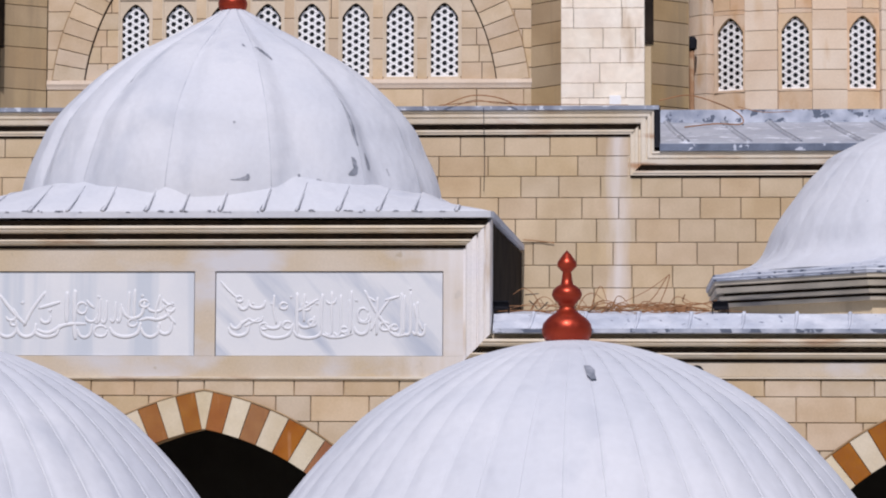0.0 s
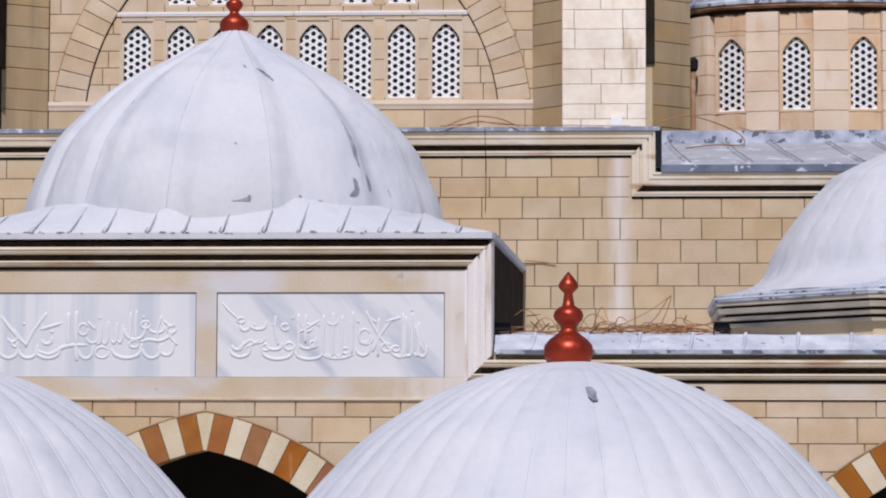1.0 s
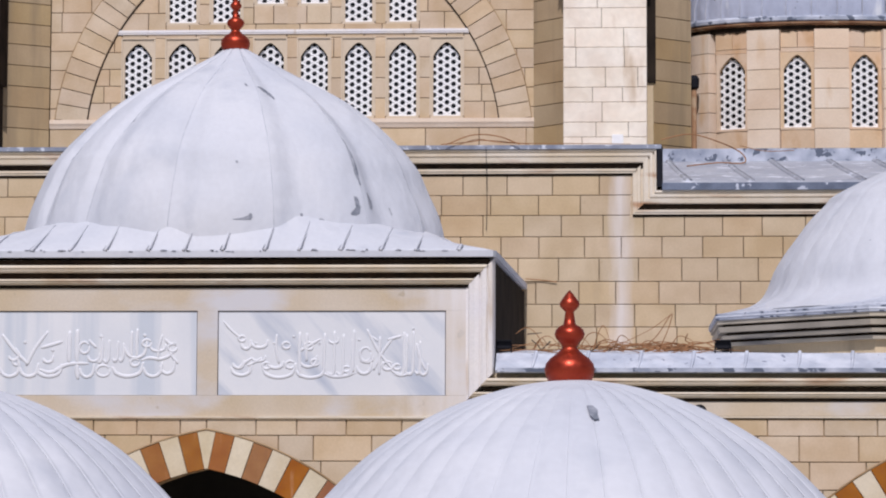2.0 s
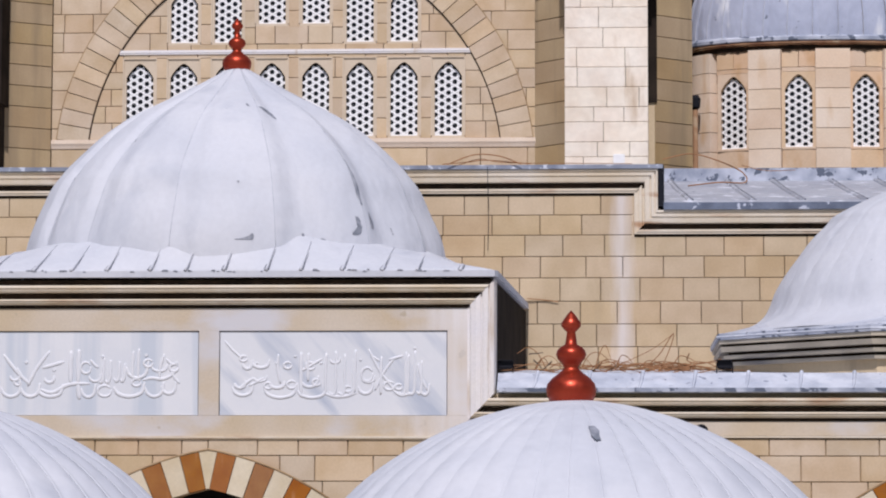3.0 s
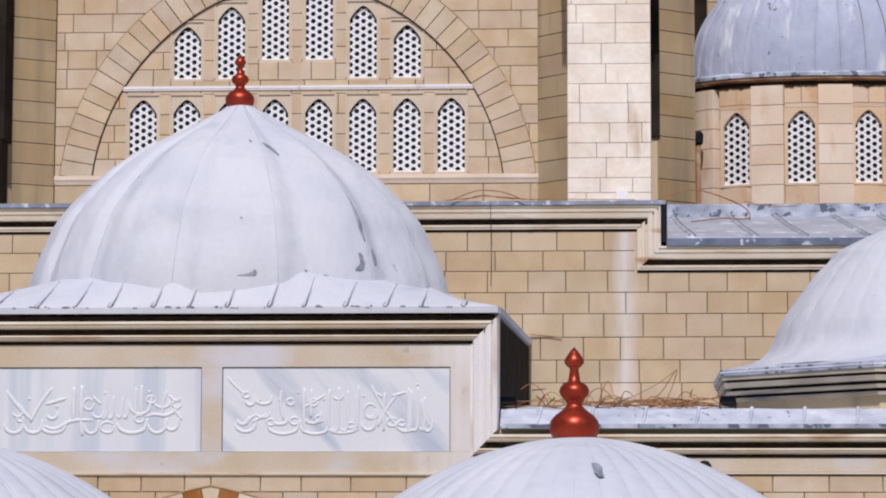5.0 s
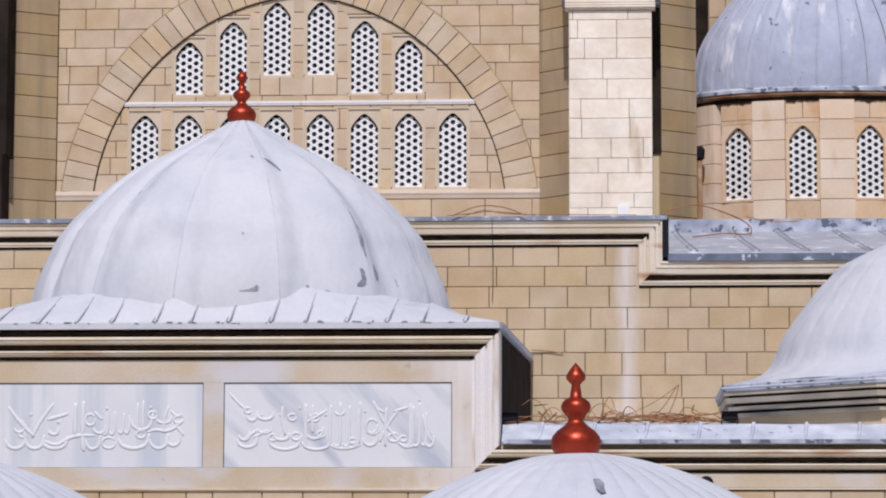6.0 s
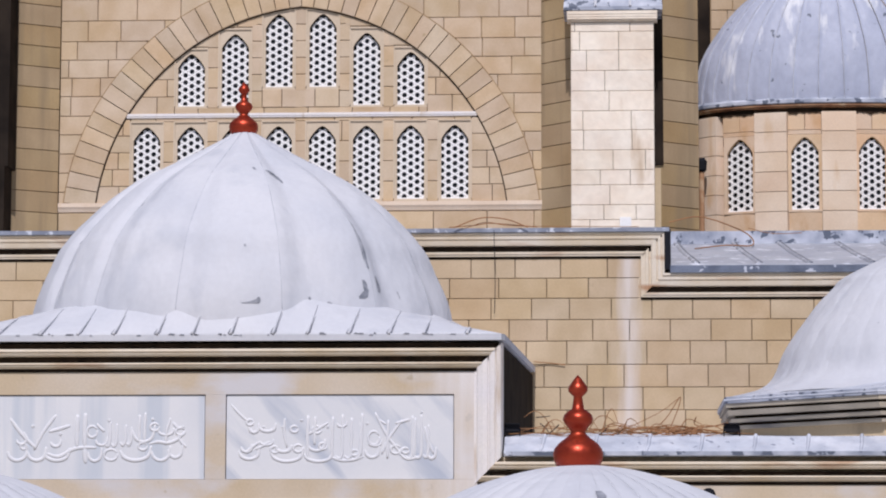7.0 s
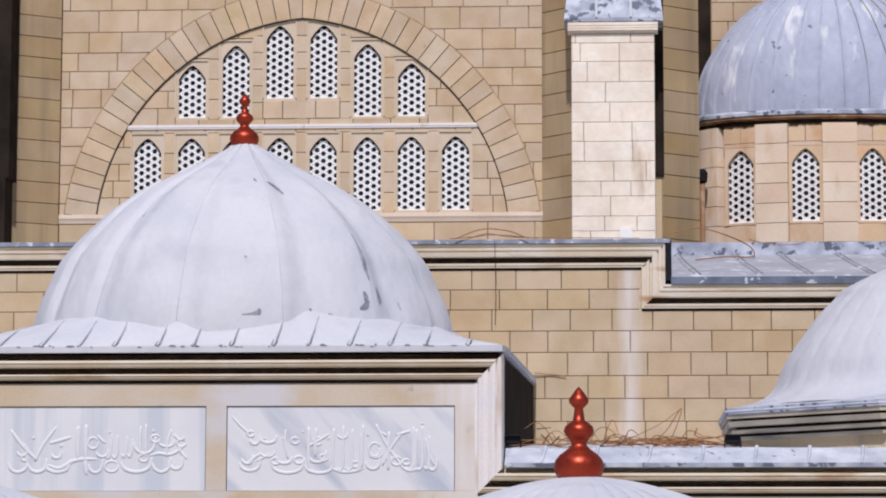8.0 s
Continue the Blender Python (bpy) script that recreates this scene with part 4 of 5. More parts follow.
tower = empty("buttress_tower", (0, 0, 0), "octagonal cream stone tower with a pale front buttress", "tower", "towers beside the arch")
e = 0.05
part("core", plan_prism([(-1.40 + e, 50.9), (-1.40 + e, 50.0 + e), (-0.80, 49.40 + e), (0.60, 49.40 + e), (0.62, 50.4), (0.74, 50.4), (0.76, 49.40 + e), (1.42 - e, 49.95 + e), (1.42 - e, 50.9)], 11.0, 19.0), MORTAR, tower)
facet(tower, -1.40, 50.0, -0.80, 49.40, 11.4, 18.6, 0.37, TOWER_STONE, 41, (1.2, 1.4))
facet(tower, 0.74, 49.40, 1.42, 49.95, 11.4, 18.6, 0.37, TOWER_STONE, 42, (1.4, 1.6))
# core coloured near-black to darken the slot at its side
part("buttress_core", B((-0.79, 0.56, 48.65, 49.6, 11.0, 15.66)), SHADE_GRIME, tower)
lay(tower, [11.3, 11.85, 12.19, 12.45, 12.8, 13.06, 13.41, 13.76, 14.1, 14.45, 14.81, 15.17, 15.50, 15.66], -0.84, 0.61, 48.6, PIER_STONE, (0.5, 0.95), seed=43, gap=0.007, depth=0.3)
# black box in place of the buttress's shadow on the tower
part("blackened_slot", B((0.605, 0.776, 49.385, 49.9, 13.25, 18.6)), SHADE_GRIME, tower, "black strip painting the shade between the buttress and the tower")
part("corner_fill", B((0.58, 0.75, 49.42, 50.3, 11.0, 13.25)), STONE_FILL, tower)
part("cap_moulding", sweep([(-0.90, 15.87), (0.67, 15.87)], [(0, -0.6), (0, 0.02), (0.02, 0.02), (0.022, 0.095), (0.075, 0.095), (0.077, 0.086), (0.12, 0.086), (0.122, 0.078), (0.16, 0.078), (0.162, 0.0), (0.2, 0.0), (0.21, -0.1)], 48.6), PIER_STONE, tower)
bm = bmesh.new()
lo = [bm.verts.new(p) for p in ((-0.96, 48.51, 15.865), (0.76, 48.51, 15.865), (0.76, 49.6, 15.865), (-0.96, 49.6, 15.865))]
md = [bm.verts.new(p) for p in ((-0.96, 48.51, 15.93), (0.76, 48.51, 15.93), (0.76, 49.6, 15.93), (-0.96, 49.6, 15.93))]
hi = [bm.verts.new(p) for p in ((-0.86, 49.2, 17.0), (0.66, 49.2, 17.0), (0.66, 49.6, 17.0), (-0.86, 49.6, 17.0))]
for a, b in ((lo, md), (md, hi)):
    for i in range(4):
        bm.faces.new((a[i], a[(i + 1) % 4], b[(i + 1) % 4], b[i]))
bm.faces.new(lo[::-1])
bm.faces.new(hi)
part("lead_cap", bm, LEAD_FLAKED, tower, "sloping flaked lead cap on the buttress")
for x in (-0.40, 0.20):
    part("seam_roll", tube([(x, 48.5, 15.93), (x, 49.19, 17.0)], 0.025, 6), LEAD_WHITE, tower)

left = empty("buttress_tower", (0, 0, 0), "cream stone tower face beside the arch, its edge's shade painted in", "tower", "towers beside the arch")
part("core", plan_prism([(-11.00, 49.4 + e), (-10.11 - e, 50.0 + e), (-10.11 - e, 50.9), (-14.0, 50.9), (-14.0, 49.4 + e)], 11.0, 19.0), MORTAR, left)
facet(left, -11.02, 49.4, -10.11, 50.0, 11.4, 18.6, 0.37, TOWER_STONE, 44, (1.6, 1.8))
# two dark blocks shaped like the shadow along the left tower
part("side_return", B((-14.0, -10.80, 48.9, 49.9, 13.25, 18.6), (-14.0, -10.86, 48.9, 49.9, 11.0, 13.25)), SHADE_GRIME, left, "near-black strip painted for the shade at the tower's edge")

# ---- drum and half dome beside the tower ----
DX, DY, DA, DB = 3.85, 52.0, 2.42, 1.0
def on_drum(a, off=0.0):
    """Point and outward turn of the oval drum at the angle a from its front."""
    x, y = (DA + off) * math.sin(a), -(DB + off) * math.cos(a)
    nx, ny = math.sin(a) / DA, -math.cos(a) / DB
    return DX + x, DY + y, math.degrees(math.atan2(ny, nx)) + 90
def oval(profile, name, material, parent, label="", n=72, smooth=False):
    bm = bmesh.new()
    rows = [[bm.verts.new((DX + (DA + o) * math.sin(-1.6 + 3.2 * i / n), DY - (DB + o) * math.cos(-1.6 + 3.2 * i / n), z)) for i in range(n + 1)] for o, z in profile]
    for a, b in zip(rows, rows[1:]):
        for i in range(n):
            bm.faces.new((a[i], a[i + 1], b[i + 1], b[i]))
    return part(name, bm, material, parent, label, smooth)
drum = empty("half_dome", (0, 0, 0), "grey lead half dome on a stone drum with pierced windows", "dome")
oval([(-0.32, 11.4), (-0.32, 14.5)], "drum_core", GLASS_DARK, drum)
oval([(-0.2, 14.525), (0.05, 14.53), (0.075, 14.56), (0.07, 14.60), (0.0, 14.62)], "drum_cornice", STAINED, drum, "orange-brown stained stone cornice")
# dark band painted for the shadow gap below the cornice
oval([(-0.3, 14.44), (-0.03, 14.445), (-0.03, 14.53)], "black_crust", SHADE_CRUST, drum)
oval([(0.07, 14.595), (0.10, 14.61), (0.10, 14.665), (0.06, 14.70), (0.02, 14.76)], "eave_lead", LEAD_FLAKED, drum)
def angle_at(x):
    return math.asin(max(-0.999, min(0.999, (x - DX) / DA)))
def segment(name, xa, xb, z0, z1, o, material, label="", inner=-0.3):
    a, b = angle_at(xa), angle_at(xb)
    bm = bmesh.new()
    n = 5
    F = [[bm.verts.new((*on_drum(a + (b - a) * i / n, oo)[:2], z)) for i in range(n + 1)] for oo, z in ((inner, z0), (o, z0), (o, z1), (inner, z1))]
    for p, q in zip(F, F[1:] + F[:1]):
        for i in range(n):
            bm.faces.new((p[i], p[i + 1], q[i + 1], q[i]))
    bm.faces.new([r[0] for r in F])
    bm.faces.new([r[-1] for r in F][::-1])
    return part(name, bm, material, drum, label)
centres = [2.19, 3.36, 4.58, 5.72]
zs = even(11.9, 14.45, 0.37)
bands = [(1.47, 1.80)]
for a, b in zip(centres, centres[1:]):
    bands.append((a + 0.30, b - 0.30))
for i, (a, b) in enumerate(bands):
    for za, zb in zip(zs, zs[1:]):
        segment("stone", a + 0.006, b - 0.006, za + 0.006, zb - 0.006, 0.075 if i else 0.03, DRUM_STONE)
for c in centres:
    x, y, turn = on_drum(angle_at(c))
    place = pose(x, y, 0, 0, 0, turn)
    zb, zt = 12.66, 13.99
    grille_window(0, zb, zt, 0.0, "white pierced plaster window with a pointed head in the drum", margin=0.06, head=0.05, place=place, stone=DRUM_RECESS)
    segment("stone", c - 0.30, c + 0.30, 11.9, zb - 0.006, -0.012, DRUM_RECESS)
    segment("stone", c - 0.30, c + 0.30, zt + 0.056, 14.12, -0.012, DRUM_RECESS)
    segment("stone", c - 0.30, c - 0.006, 14.13, 14.45, -0.012, DRUM_RECESS)
    segment("stone", c + 0.006, c + 0.30, 14.13, 14.45, -0.012, DRUM_RECESS)
    for k in range(15):
        dx = -0.29 + 0.04 * k
        hg = 0.075 * max(0.0, noise.noise(Vector((c * 9.1 + dx * 4.0, 0.3, 0.0)))) + 0.012 + 0.012 * (k % 3 == 0)
        segment("soot_drip", c + dx, c + dx + 0.0405, 14.45 - hg, 14.452, 0.006 + 0.001 * (k % 4), SHADE_CRUST)
# lead gores of the half dome
n = 17
prof = smooth_profile([(1.0, 0.0), (1.0, 0.25), (0.97, 0.65), (0.92, 1.02), (0.82, 1.42), (0.68, 1.85), (0.5, 2.2), (0.25, 2.45), (0.03, 2.55)], 4)
for g in range(n):
    a0, a1 = -1.6 + 3.2 * g / n, -1.6 + 3.2 * (g + 1) / n
    bm = bmesh.new()
    rows = []
    for s, z in prof:
        row = []
        for i in range(9):
            u = i / 8
            a = a0 + (a1 - a0) * u
            off = 0.02 * (1 - abs(2 * u - 1) ** 2) + (0.03 if i == 0 else 0)
            row.append(bm.verts.new((DX + ((DA + 0.02) * s + off) * math.sin(a), DY - ((DB + 0.05) * s + off) * math.cos(a), 14.66 + z)))
        rows.append(row)
    for p, q in zip(rows, rows[1:]):
        for i in range(8):
            bm.faces.new((p[i], p[i + 1], q[i + 1], q[i]))
    part("gore", bm, LEAD_DOME, drum, smooth=True)
    part("seam", tube([((DX + ((DA + 0.02) * s + 0.03) * math.sin(a0)), DY - ((DB + 0.05) * s + 0.03) * math.cos(a0), 14.66 + z) for s, z in prof], 0.0065, 5), LEAD_SEAM, drum)
wall_east = structure("wall_east", B((1.3, 14, 52.25, 53.0, 10.5, 19.0)), MORTAR, "cream ashlar wall behind the half dome")
lay(wall_east, even(14.4, 18.4, 0.37), 1.72, 4.5, 52.2, STONE, (0.6, 0.9), seed=51)
# tower's shade on the wall, laid on as a near-black strip
part("corner_strip", B((1.35, 1.71, 52.19, 52.26, 11.0, 18.4)), SHADE_GRIME, wall_east, "black strip painting the tower's shade in the corner")

# ---- carved script: each letter stroke a raised flat ribbon; units of 7.75 mm from the panel's lower left ----
UNIT = 0.00775
def pen(panel, x0, pts, width=2.6, proud=0.011, n=6):
    """A raised stroke through pts, thinner at both ends."""
    line = spline([(x0 + x * UNIT, 0, pz0 + z * UNIT) for x, z in pts], n)
    m = len(line) - 1
    r = [UNIT * width * 1.15 * (0.55 + 0.45 * min(1.0, 5 * min(i, m - i) / m)) for i in range(m + 1)]
    bm = tube(line, r, 8)
    k = proud / (UNIT * width * 1.15)
    for v in bm.verts:
        v.co.y = FY + 0.021 + v.co.y * k
    return part("raised_stroke", bm, RELIEF, panel, smooth=True)
def alif(p, x0, x, z0, z1, lean=0.0, width=2.6):
    pen(p, x0, [(x + lean, z1), (x + lean * 0.5 - 0.6, (z0 + z1) / 2), (x, z0)], width)
def lam(p, x0, x, z0, z1, w):
    pen(p, x0, [(x + 0.6, z1), (x, (z0 + z1) / 2), (x - 0.5, z0 + 8), (x - w * 0.45, z0), (x - w, z0 + 5)])
def bowl(p, x0, xa, xb, z, d, width=2.8):
    w = xb - xa
    pen(p, x0, [(xb, z + d), (xb - 0.12 * w, z + 0.25 * d), (xa + 0.5 * w, z), (xa + 0.15 * w, z + 0.2 * d), (xa, z + 0.65 * d)], width)
def ring(p, x0, x, z, r, flat=0.8):
    pen(p, x0, [(x + r * math.cos(a), z + flat * r * math.sin(a)) for a in [0.5 + 0.75 * i for i in range(9)]], 2.3, n=4)
def slash(p, x0, xa, za, xb, zb, width=2.4):
    pen(p, x0, [(xa, za), ((xa + xb) / 2 + 0.06 * (zb - za), (za + zb) / 2), (xb, zb)], width)
def dot(p, x0, x, z, r=3.0):
    X, Z, R = x0 + x * UNIT, pz0 + z * UNIT, r * UNIT
    part("raised_dot", prism([(X - R, Z), (X, Z - R), (X + R, Z), (X, Z + R)], FY + 0.009, FY + 0.021, 0.004), RELIEF, p)

P, X = panels[0], pr[0]
for x, z0, z1 in ((188, 38, 110), (240, 40, 116), (286, 36, 104), (334, 38, 108)):
    alif(P, X, x, z0, z1, 1.5)
for x, z0, z1, w in ((206, 36, 114, 12), (222, 36, 108, 12), (238, 37, 100, 11), (330, 36, 112, 13), (346, 37, 114, 14), (358, 38, 96, 9)):
    lam(P, X, x, z0, z1, w)
alif(P, X, 145, 32, 112, 0.0, 3.0)
alif(P, X, 157, 60, 110, 1.0, 2.8)
slash(P, X, 264, 117, 312, 42)
slash(P, X, 312, 104, 276, 44)
slash(P, X, 300, 98, 326, 105)
slash(P, X, 352, 92, 368, 44)
ring(P, X, 301, 52, 9)
ring(P, X, 262, 72, 10, 1.2)
ring(P, X, 161, 87, 8)
ring(P, X, 128, 54, 8)
ring(P, X, 121, 88, 7)
ring(P, X, 86, 52, 7)
slash(P, X, 140, 76, 182, 100)
bowl(P, X, 138, 190, 31, 20)
bowl(P, X, 78, 138, 31, 26)
bowl(P, X, 22, 60, 35, 22)
bowl(P, X, 88, 116, 48, 12)
bowl(P, X, 144, 176, 50, 20)
bowl(P, X, 356, 372, 36, 20)
bowl(P, X, 246, 272, 38, 20)
slash(P, X, 8, 132, 40, 100, 2.0)
ring(P, X, 42, 100, 6)
bowl(P, X, 40, 58, 82, 16)
bowl(P, X, 58, 88, 84, 14)
slash(P, X, 104, 108, 108, 56)
slash(P, X, 60, 66, 34, 46)
bowl(P, X, 26, 46, 48, 14)
# joined feet and small marks between the tall letters
pen(P, X, [(244, 40), (226, 34), (204, 33), (184, 40)], 2.6)
pen(P, X, [(344, 40), (322, 35), (306, 46)], 2.4)
ring(P, X, 228, 46, 6)
ring(P, X, 318, 50, 6)
ring(P, X, 172, 58, 7)
bowl(P, X, 252, 276, 58, 12, 2.2)
bowl(P, X, 196, 214, 92, 10, 2.0)
bowl(P, X, 60, 84, 60, 10, 2.2)
slash(P, X, 52, 52, 78, 66, 2.2)
slash(P, X, 272, 104, 284, 96, 2.0)
for x, z in ((346, 118), (134, 104), (66, 92), (250, 98), (180, 92), (100, 92)):
    dot(P, X, x, z, 2.6)

P, X = panels[1], pl[1] - 345 * UNIT
for x, z0, z1 in ((117, 56, 114), (131, 56, 117)):
    alif(P, X, x, z0, z1, 0.5, 4.0)
alif(P, X, 133, 28, 56, -2.0, 3.6)
for x, z0, z1 in ((228, 62, 114), (238, 64, 118)):
    alif(P, X, x, z0, z1, 1.0)
for x, z0, z1, w in ((176, 58, 102, 10), (188, 58, 98, 10), (204, 60, 96, 10), (214, 60, 92, 9)):
    lam(P, X, x, z0, z1, w)
slash(P, X, -4, 108, 44, 54, 3.0)
slash(P, X, 79, 114, 40, 52, 3.0)
slash(P, X, 66, 84, 105, 95, 3.0)
pen(P, X, [(62, 46), (84, 40), (108, 52), (126, 56), (152, 56)], 3.2)
bowl(P, X, 58, 104, 33, 22, 3.2)
bowl(P, X, 28, 62, 33, 24, 3.0)
bowl(P, X, -8, 28, 33, 24, 3.0)
bowl(P, X, 70, 88, 58, 12)
ring(P, X, 178, 43, 12)
ring(P, X, 144, 84, 9, 1.1)
ring(P, X, 235, 58, 8)
bowl(P, X, 136, 162, 32, 24)
bowl(P, X, 194, 250, 33, 26, 3.2)
bowl(P, X, 250, 284, 33, 26)
pen(P, X, [(246, 62), (262, 66), (280, 64), (296, 70), (310, 84)], 2.8)
bowl(P, X, 216, 256, 66, 30)
ring(P, X, 302, 84, 8)
ring(P, X, 256, 92, 8)
slash(P, X, 284, 108, 276, 60)
slash(P, X, 296, 78, 312, 56)
bowl(P, X, 280, 306, 38, 22)
slash(P, X, 152, 98, 166, 84)
bowl(P, X, 8, 26, 62, 12, 2.4)
ring(P, X, 22, 58, 6)
slash(P, X, 20, 84, 30, 70, 2.2)
bowl(P, X, 150, 172, 60, 14, 2.4)
bowl(P, X, 262, 290, 78, 12, 2.4)
slash(P, X, 288, 100, 300, 88, 2.4)
for x, z in ((37, 94), (87, 80), (26, 58), (174, 104), (252, 106), (306, 92)):
    dot(P, X, x, z, 3.4)

# ---- dry brush on the portico roof ----
rng = random.Random(77)
brush = tagged(new("dry_brush"), "tangle of dry brown vine twigs lying on the lead roof", "brush")
brush.matrix_basis = pose(0, 0, 0)
for i in range(46):
    if i < 34:
        x = rng.uniform(-0.9, 1.25)
        L = rng.uniform(0.35, 1.1)
        z, y = 7.99 + rng.uniform(-0.02, 0.05), rng.uniform(38.95, 39.6)
        rise = rng.uniform(-0.03, 0.10)
    else:
        x, L, z, y, rise = rng.uniform(-1.2, 1.0), rng.uniform(0.2, 0.45), 8.02, rng.uniform(38.95, 39.5), rng.uniform(0.1, 0.3)
    s = rng.choice((-1, 1))
    c = [(x, y, z), (x + s * L * 0.3, y + rng.uniform(-0.06, 0.06), z + rise * 0.7 + rng.uniform(0, 0.05)), (x + s * L * 0.65, y + rng.uniform(-0.08, 0.08), z + rise + rng.uniform(-0.04, 0.05)), (x + s * L, y + rng.uniform(-0.1, 0.1), z + rise * rng.uniform(0.1, 1.2))]
    part("twig", tube(spline(c, 5), [0.0085 - 0.0003 * k for k in range(16)], 5), TWIG, brush)
part("twig", tube(spline([(0.40, 39.3, 8.03), (0.62, 39.3, 8.22), (0.82, 39.3, 8.52), (0.79, 39.32, 8.35), (0.66, 39.3, 8.04)], 8), 0.007, 5), TWIG, brush)
part("twig", tube(spline([(-0.10, 39.3, 8.03), (0.10, 39.3, 8.10), (0.52, 39.3, 8.30), (0.80, 39.3, 8.50)], 8), 0.005, 5), TWIG, brush)
part("twig", tube(spline([(1.04, 39.2, 8.24), (1.02, 39.25, 8.14), (1.2, 39.2, 8.10), (1.48, 39.2, 8.16)], 8), 0.008, 5), TWIG, brush)

for i in range(16):
    x, y = rng.uniform(0.95, 1.45), rng.uniform(38.95, 39.3)
    z, L = 7.98 + rng.uniform(0, 0.06), rng.uniform(0.25, 0.6)
    part("twig", tube(spline([(x, y, z), (x - L * 0.35, y, z + rng.uniform(0.0, 0.08)), (x - L * 0.7, y, z + rng.uniform(-0.02, 0.08)), (x - L, y, z + rng.uniform(-0.02, 0.03))], 5), 0.008, 5), TWIG, brush)
for xa, za, xb, zb in ((-1.18, 8.24, -0.98, 8.26), (-1.12, 8.16, -0.98, 8.0), (-0.86, 8.14, -1.06, 7.98), (-0.30, 8.0, -0.16, 8.12), (-0.05, 8.0, 0.08, 8.17), (-0.55, 8.0, -0.44, 8.14)):
    part("stick", tube([(xa, 39.3, za), ((xa + xb) / 2 + 0.02, 39.3, (za + zb) / 2), (xb, 39.3, zb)], [0.010, 0.008, 0.005], 5), BARK, brush, "dark dry stick")

vine = tagged(new("dry_vine"), "thin bare vine stems trailing along the lead coping", "vine", "bare vines")
part("stem", tube(spline([(-2.62, 44.3, 11.53), (-2.2, 44.3, 11.68), (-1.8, 44.3, 11.66), (-1.45, 44.3, 11.53)], 8), 0.010, 5), TWIG, vine)
part("stem", tube(spline([(-2.7, 44.35, 11.54), (-2.3, 44.35, 11.57), (-2.0, 44.35, 11.60), (-1.3, 44.35, 11.54)], 8), 0.008, 5), TWIG, vine)
part("stem", tube(spline([(-2.45, 44.4, 11.53), (-2.1, 44.35, 11.62), (-1.7, 44.35, 11.56), (-0.5, 44.4, 11.55), (0.3, 44.4, 11.54)], 8), 0.006, 5), TWIG, vine)
vine2 = tagged(new("dry_vine"), "bare brown vine stem crossing the grey lead roof", "vine", "bare vines")
part("stem", tube(spline([(0.84, 47.9, 12.05), (1.32, 47.9, 12.14), (1.78, 47.9, 12.02), (2.20, 48.2, 11.86), (2.22, 47.5, 11.60), (1.78, 47.3, 11.58), (1.25, 47.0, 11.49)], 8), 0.012, 5), TWIG, vine2)
part("stem", tube(spline([(2.18, 47.9, 11.94), (2.6, 48.0, 11.86), (3.1, 48.1, 11.88)], 8), 0.007, 5), TWIG, vine2)

# ---- cable, floodlights ----
cable = tagged(solid("hanging_cable", tube(spline([(-1.98, 44.22, 11.48), (-1.975, 44.2, 11.2), (-1.98, 44.45, 11.02), (-1.975, 44.46, 10.6), (-1.985, 44.46, 10.18)], 6), 0.0055, 5), BLACK), "thin dark cable hanging down over the stone cornice", "cable")
wire = tagged(solid("loose_wire", tube(spline([(-1.36, 44.45, 9.41), (-1.1, 44.47, 9.39), (-0.87, 44.47, 9.36)], 6), 0.008, 5), TWIG), "short brown wire along the ashlar wall", "wire")
def floodlight(x, y, z, turn):
    f = empty("floodlight", (x, y, z), "small black floodlight box standing on the lead roof", "floodlight", "floodlights", turn)
    bm = B((-0.10, 0.10, -0.07, 0.07, 0.0, 0.12))
    bmesh.ops.bevel(bm, geom=bm.edges[:], offset=0.012, segments=2, affect="EDGES")
    part("housing", bm, BLACK, f)
    part("visor", B((-0.105, 0.105, -0.12, -0.06, 0.105, 0.118)), BLACK, f)
    part("bracket", B((-0.115, -0.10, -0.03, 0.03, -0.06, 0.08)), BLACK, f)
    part("bracket", B((0.10, 0.115, -0.03, 0.03, -0.06, 0.08)), BLACK, f)
    return f
floodlight(-1.50, 39.0, 8.02, 8)
floodlight(1.52, 39.0, 8.02, -5)

# ---- peeled patches of the dome paint ----
def patch(dome, name, a_deg, zs_, rs_, widths, seed, lift=0.012):
    """A ragged strip lying on a dome, running up one meridian; zs_ heights, rs_ radii, widths."""
    r_ = random.Random(seed)
    bm = bmesh.new()
    rows = []
    for z, r, (u0, u1) in zip(zs_, rs_, widths):
        row = []
        for u in (u0 * 0.75 + r_.uniform(-0.012, 0.012), u1 * 0.75 + r_.uniform(-0.012, 0.012)):
            a = math.radians(a_deg) + u / r
            row.append(bm.verts.new(((r + lift) * math.sin(a), -(r + lift) * math.cos(a), z)))
        rows.append(row)
    for p, q in zip(rows, rows[1:]):
        bm.faces.new((p[0], p[1], q[1], q[0]))
    return part(name, bm, LEAD_PATCH, dome, "bare dark lead where the paint has peeled")

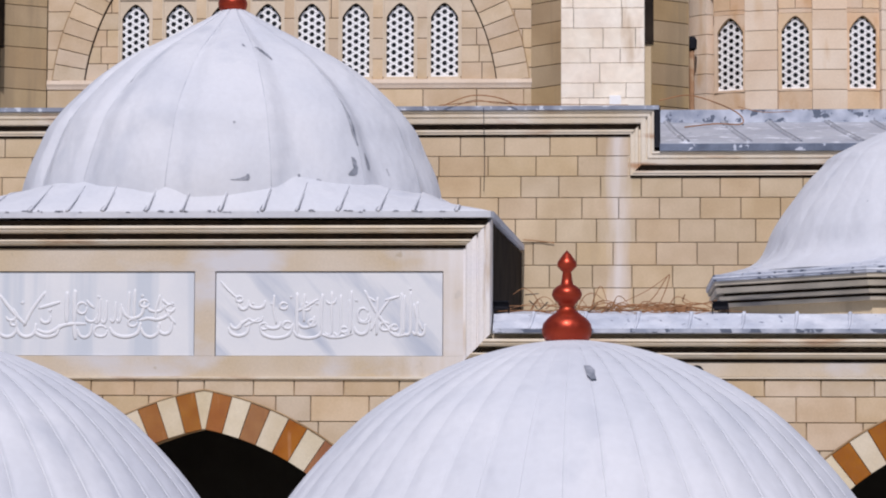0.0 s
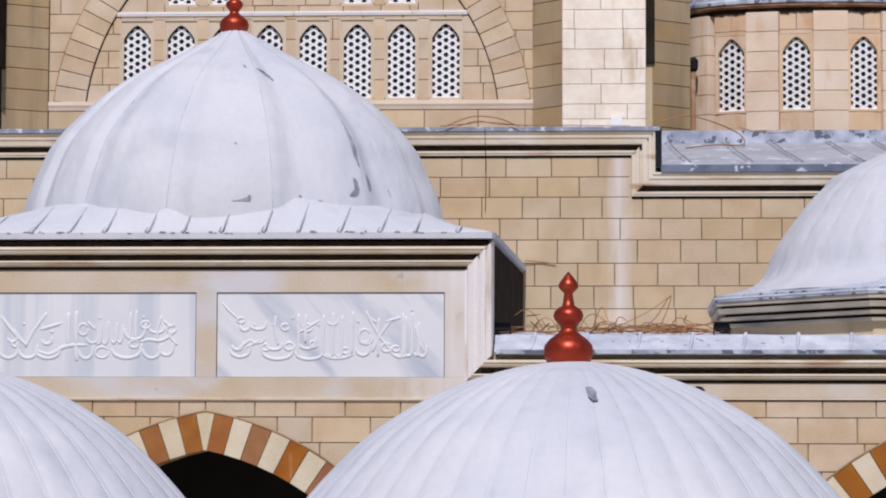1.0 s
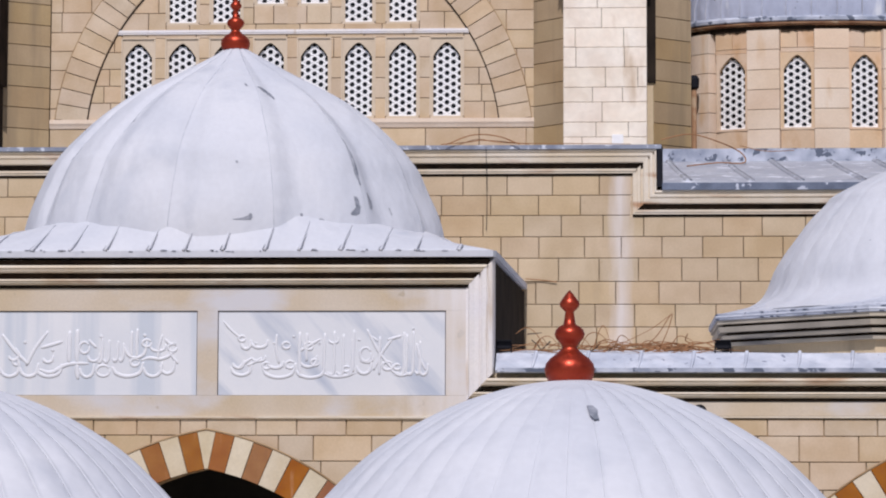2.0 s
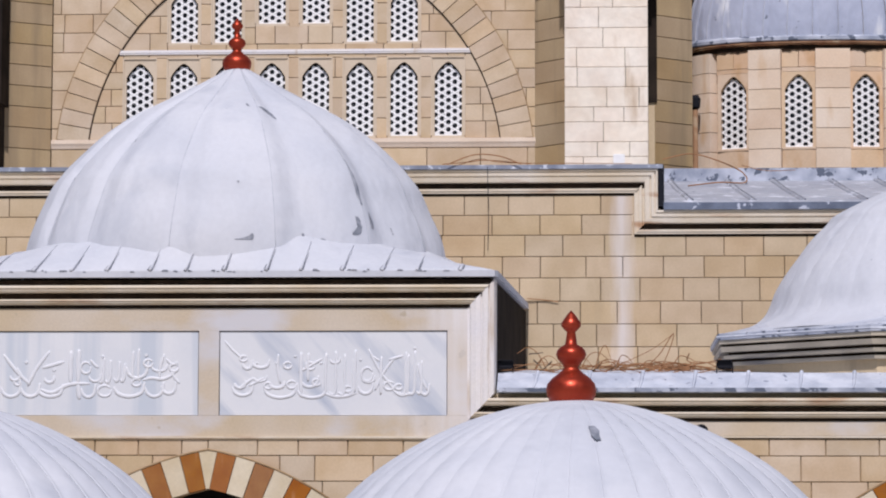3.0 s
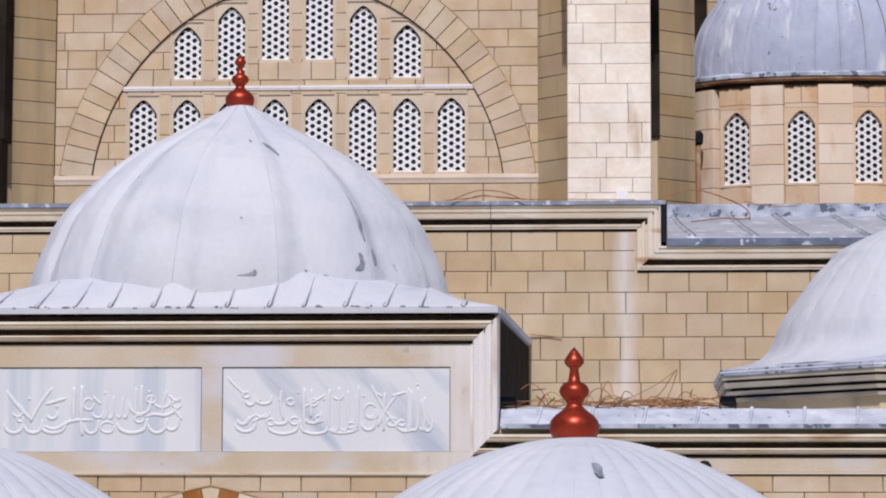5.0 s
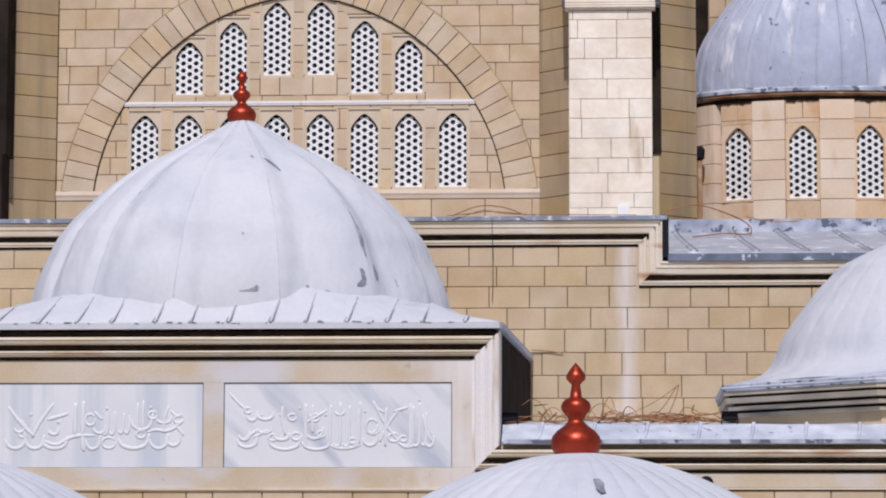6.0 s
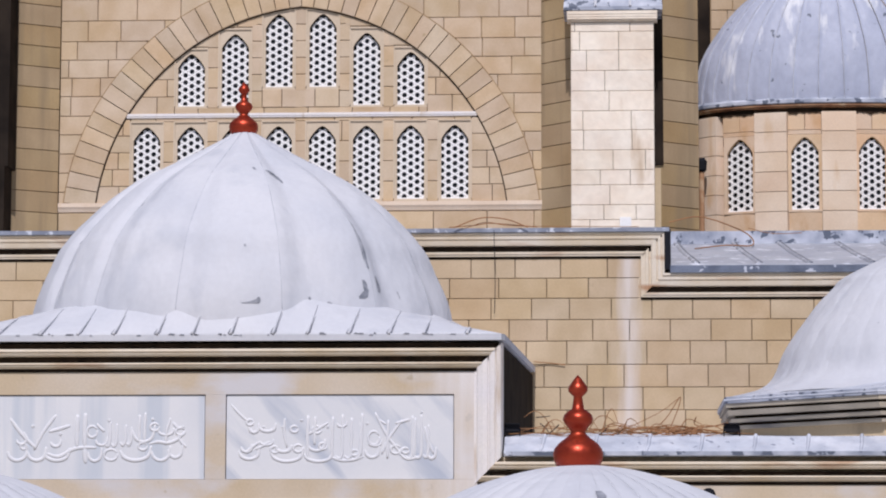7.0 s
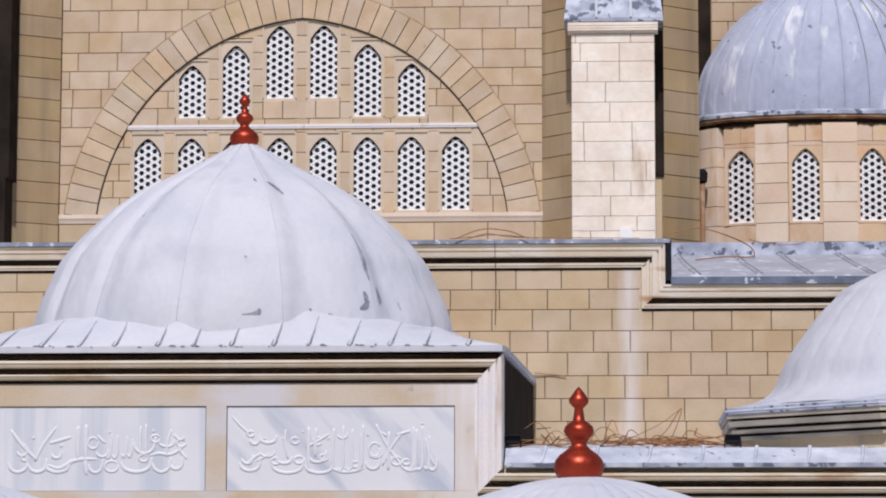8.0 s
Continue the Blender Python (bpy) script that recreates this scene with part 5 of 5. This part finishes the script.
def dome_patch(name, a_deg, z, rows, seed):
    """Ragged bare patch on the portal dome; rows are (rise, left, right) in metres from its middle."""
    r_ = random.Random(seed)
    bm = bmesh.new()
    line = []
    fine = 3
    for (h0, l0, q0), (h1, l1, q1) in zip(rows, rows[1:]):
        for k in range(fine):
            f = k / fine
            line.append((h0 + (h1 - h0) * f, l0 + (l1 - l0) * f, q0 + (q1 - q0) * f))
    line.append(rows[-1])
    vs = []
    for h, l, q in line:
        r = float(pd_radius(z + h))
        vs.append([bm.verts.new(pd_surface(a_deg + math.degrees((w + r_.uniform(-0.008, 0.008)) / r), z + h, 0.006)) for w in (l, (l + q) / 2, q)])
    for p, q in zip(vs, vs[1:]):
        for i in (0, 1):
            bm.faces.new((p[i], p[i + 1], q[i + 1], q[i]))
    return part(name, bm, LEAD_PATCH, pd, "bare dark lead where the paint has peeled")
dome_patch("open_seam", 44.0, 1.30, [(-0.34, 0.0, 0.03), (-0.12, -0.02, 0.055), (0.0, -0.02, 0.05), (0.16, -0.012, 0.035), (0.36, -0.005, 0.015)], 3)
dome_patch("open_seam", 46.5, 0.72, [(-0.10, -0.02, 0.04), (-0.03, -0.03, 0.07), (0.04, -0.03, 0.05), (0.14, -0.01, 0.02)], 4)
dome_patch("peeled_patch", 41.2, 0.60, [(-0.09, -0.11, -0.02), (-0.05, -0.09, 0.05), (0.03, 0.0, 0.07), (0.12, -0.02, 0.07), (0.18, -0.01, 0.03)], 5)
dome_patch("peeled_patch", 10.5, 0.42, [(-0.04, -0.20, 0.06), (-0.01, -0.05, 0.08), (0.02, 0.02, 0.08), (0.05, 0.05, 0.07)], 6)
dome_patch("peeled_patch", 25.5, 0.43, [(-0.05, 0.0, 0.04), (0.02, -0.02, 0.03), (0.07, -0.02, 0.0)], 7)
dome_patch("peeled_patch", 30.5, 0.41, [(-0.02, -0.09, 0.06), (0.015, -0.02, 0.05), (0.03, 0.0, 0.02)], 8)
dome_patch("peeled_patch", 22.5, 2.36, [(-0.10, 0.09, 0.12), (-0.02, 0.0, 0.09), (0.05, -0.08, 0.02), (0.10, -0.12, -0.06)], 9)
dome_patch("paint_chip", 13.0, 2.48, [(-0.02, -0.01, 0.02), (0.03, -0.03, -0.01)], 12)
dome_patch("paint_chip", 8.0, 1.22, [(-0.015, -0.015, 0.015), (0.015, -0.015, 0.015)], 13)
dome_patch("paint_chip", 55.0, 0.62, [(-0.05, 0.0, 0.015), (0.05, -0.02, 0.0)], 14)
dome_patch("paint_chip", -35.0, 1.95, [(-0.03, 0.0, 0.02), (0.03, 0.0, 0.015)], 15)
dome_patch("paint_chip", -56.5, 1.45, [(-0.05, 0.0, 0.018), (0.05, 0.0, 0.012)], 16)
patch(fd, "peeled_patch", 7.6, [2.20, 2.24, 2.28, 2.32], [1.30, 1.225, 1.14, 1.05], [(-0.01, 0.05), (-0.045, 0.05), (-0.05, 0.045), (-0.05, 0.03)], 10, 0.06)
patch(bd, "peeled_patch", -62.0, [2.25, 2.35, 2.45], [1.62, 1.5, 1.4], [(-0.03, 0.04), (-0.03, 0.05), (-0.01, 0.03)], 11, 0.04)
# tube with a black head, in place of the dark pointed niche where the drum meets the tower
niche = tagged(solid("drain_pipe", tube([(1.50, 51.35, 12.1), (1.50, 51.35, 13.4)], 0.05, 10), STAINED), "brown tube standing in for the rusty niche beside the drum", "pipe")
part("pipe_head", lathe([(0.05, 0), (0.09, 0.04), (0.10, 0.2), (0.06, 0.26)], 14, None, (1.50, 51.35, 13.4)), BLACK, niche)

# small black bulkhead lamp on the frieze
lamp = empty("bulkhead_lamp", (1.18, Y0 - 0.005, 7.145), "small black round bulkhead lamp fixed to the stone frieze", "lamp")
bm = lathe([(0.0, 0.10), (0.05, 0.09), (0.085, 0.05), (0.095, 0.0), (0.08, -0.03), (0.0, -0.03)], 20)
bmesh.ops.rotate(bm, verts=bm.verts[:], matrix=Matrix.Rotation(radians(90), 3, "X"))
part("housing", bm, BLACK, lamp, "", True)
part("base_plate", B((-0.06, 0.06, -0.012, 0.03, -0.06, 0.06)), BLACK, lamp)

# chipped paint along the lower edge of the portal dome's skirt
rng = random.Random(21)
for i in range(34):
    x, w, h = rng.uniform(-3.6, 3.9), rng.uniform(0.02, 0.10), rng.uniform(0.010, 0.022)
    z = -0.075 + rng.uniform(-0.012, 0.015)
    part("paint_chip", prism([(x - w / 2, z), (x + w * 0.4, z - h * 0.3), (x + w / 2, z + h * 0.6), (x - w * 0.2, z + h)], -3.276, -3.262), LEAD_PATCH, pd)

# small white box left on the ledge before the buttress
ledge_box = B((0.0, 0.20, 0.0, 0.12, 0.0, 0.23))
bmesh.ops.bevel(ledge_box, geom=ledge_box.edges[:], offset=0.010, segments=2, affect="EDGES")
jb = solid("junction_box", ledge_box, GRILLE)
jb.matrix_basis = pose(0.0, 48.475, 11.99)
tagged(jb, "small white square box fixed at the foot of the buttress", "box")
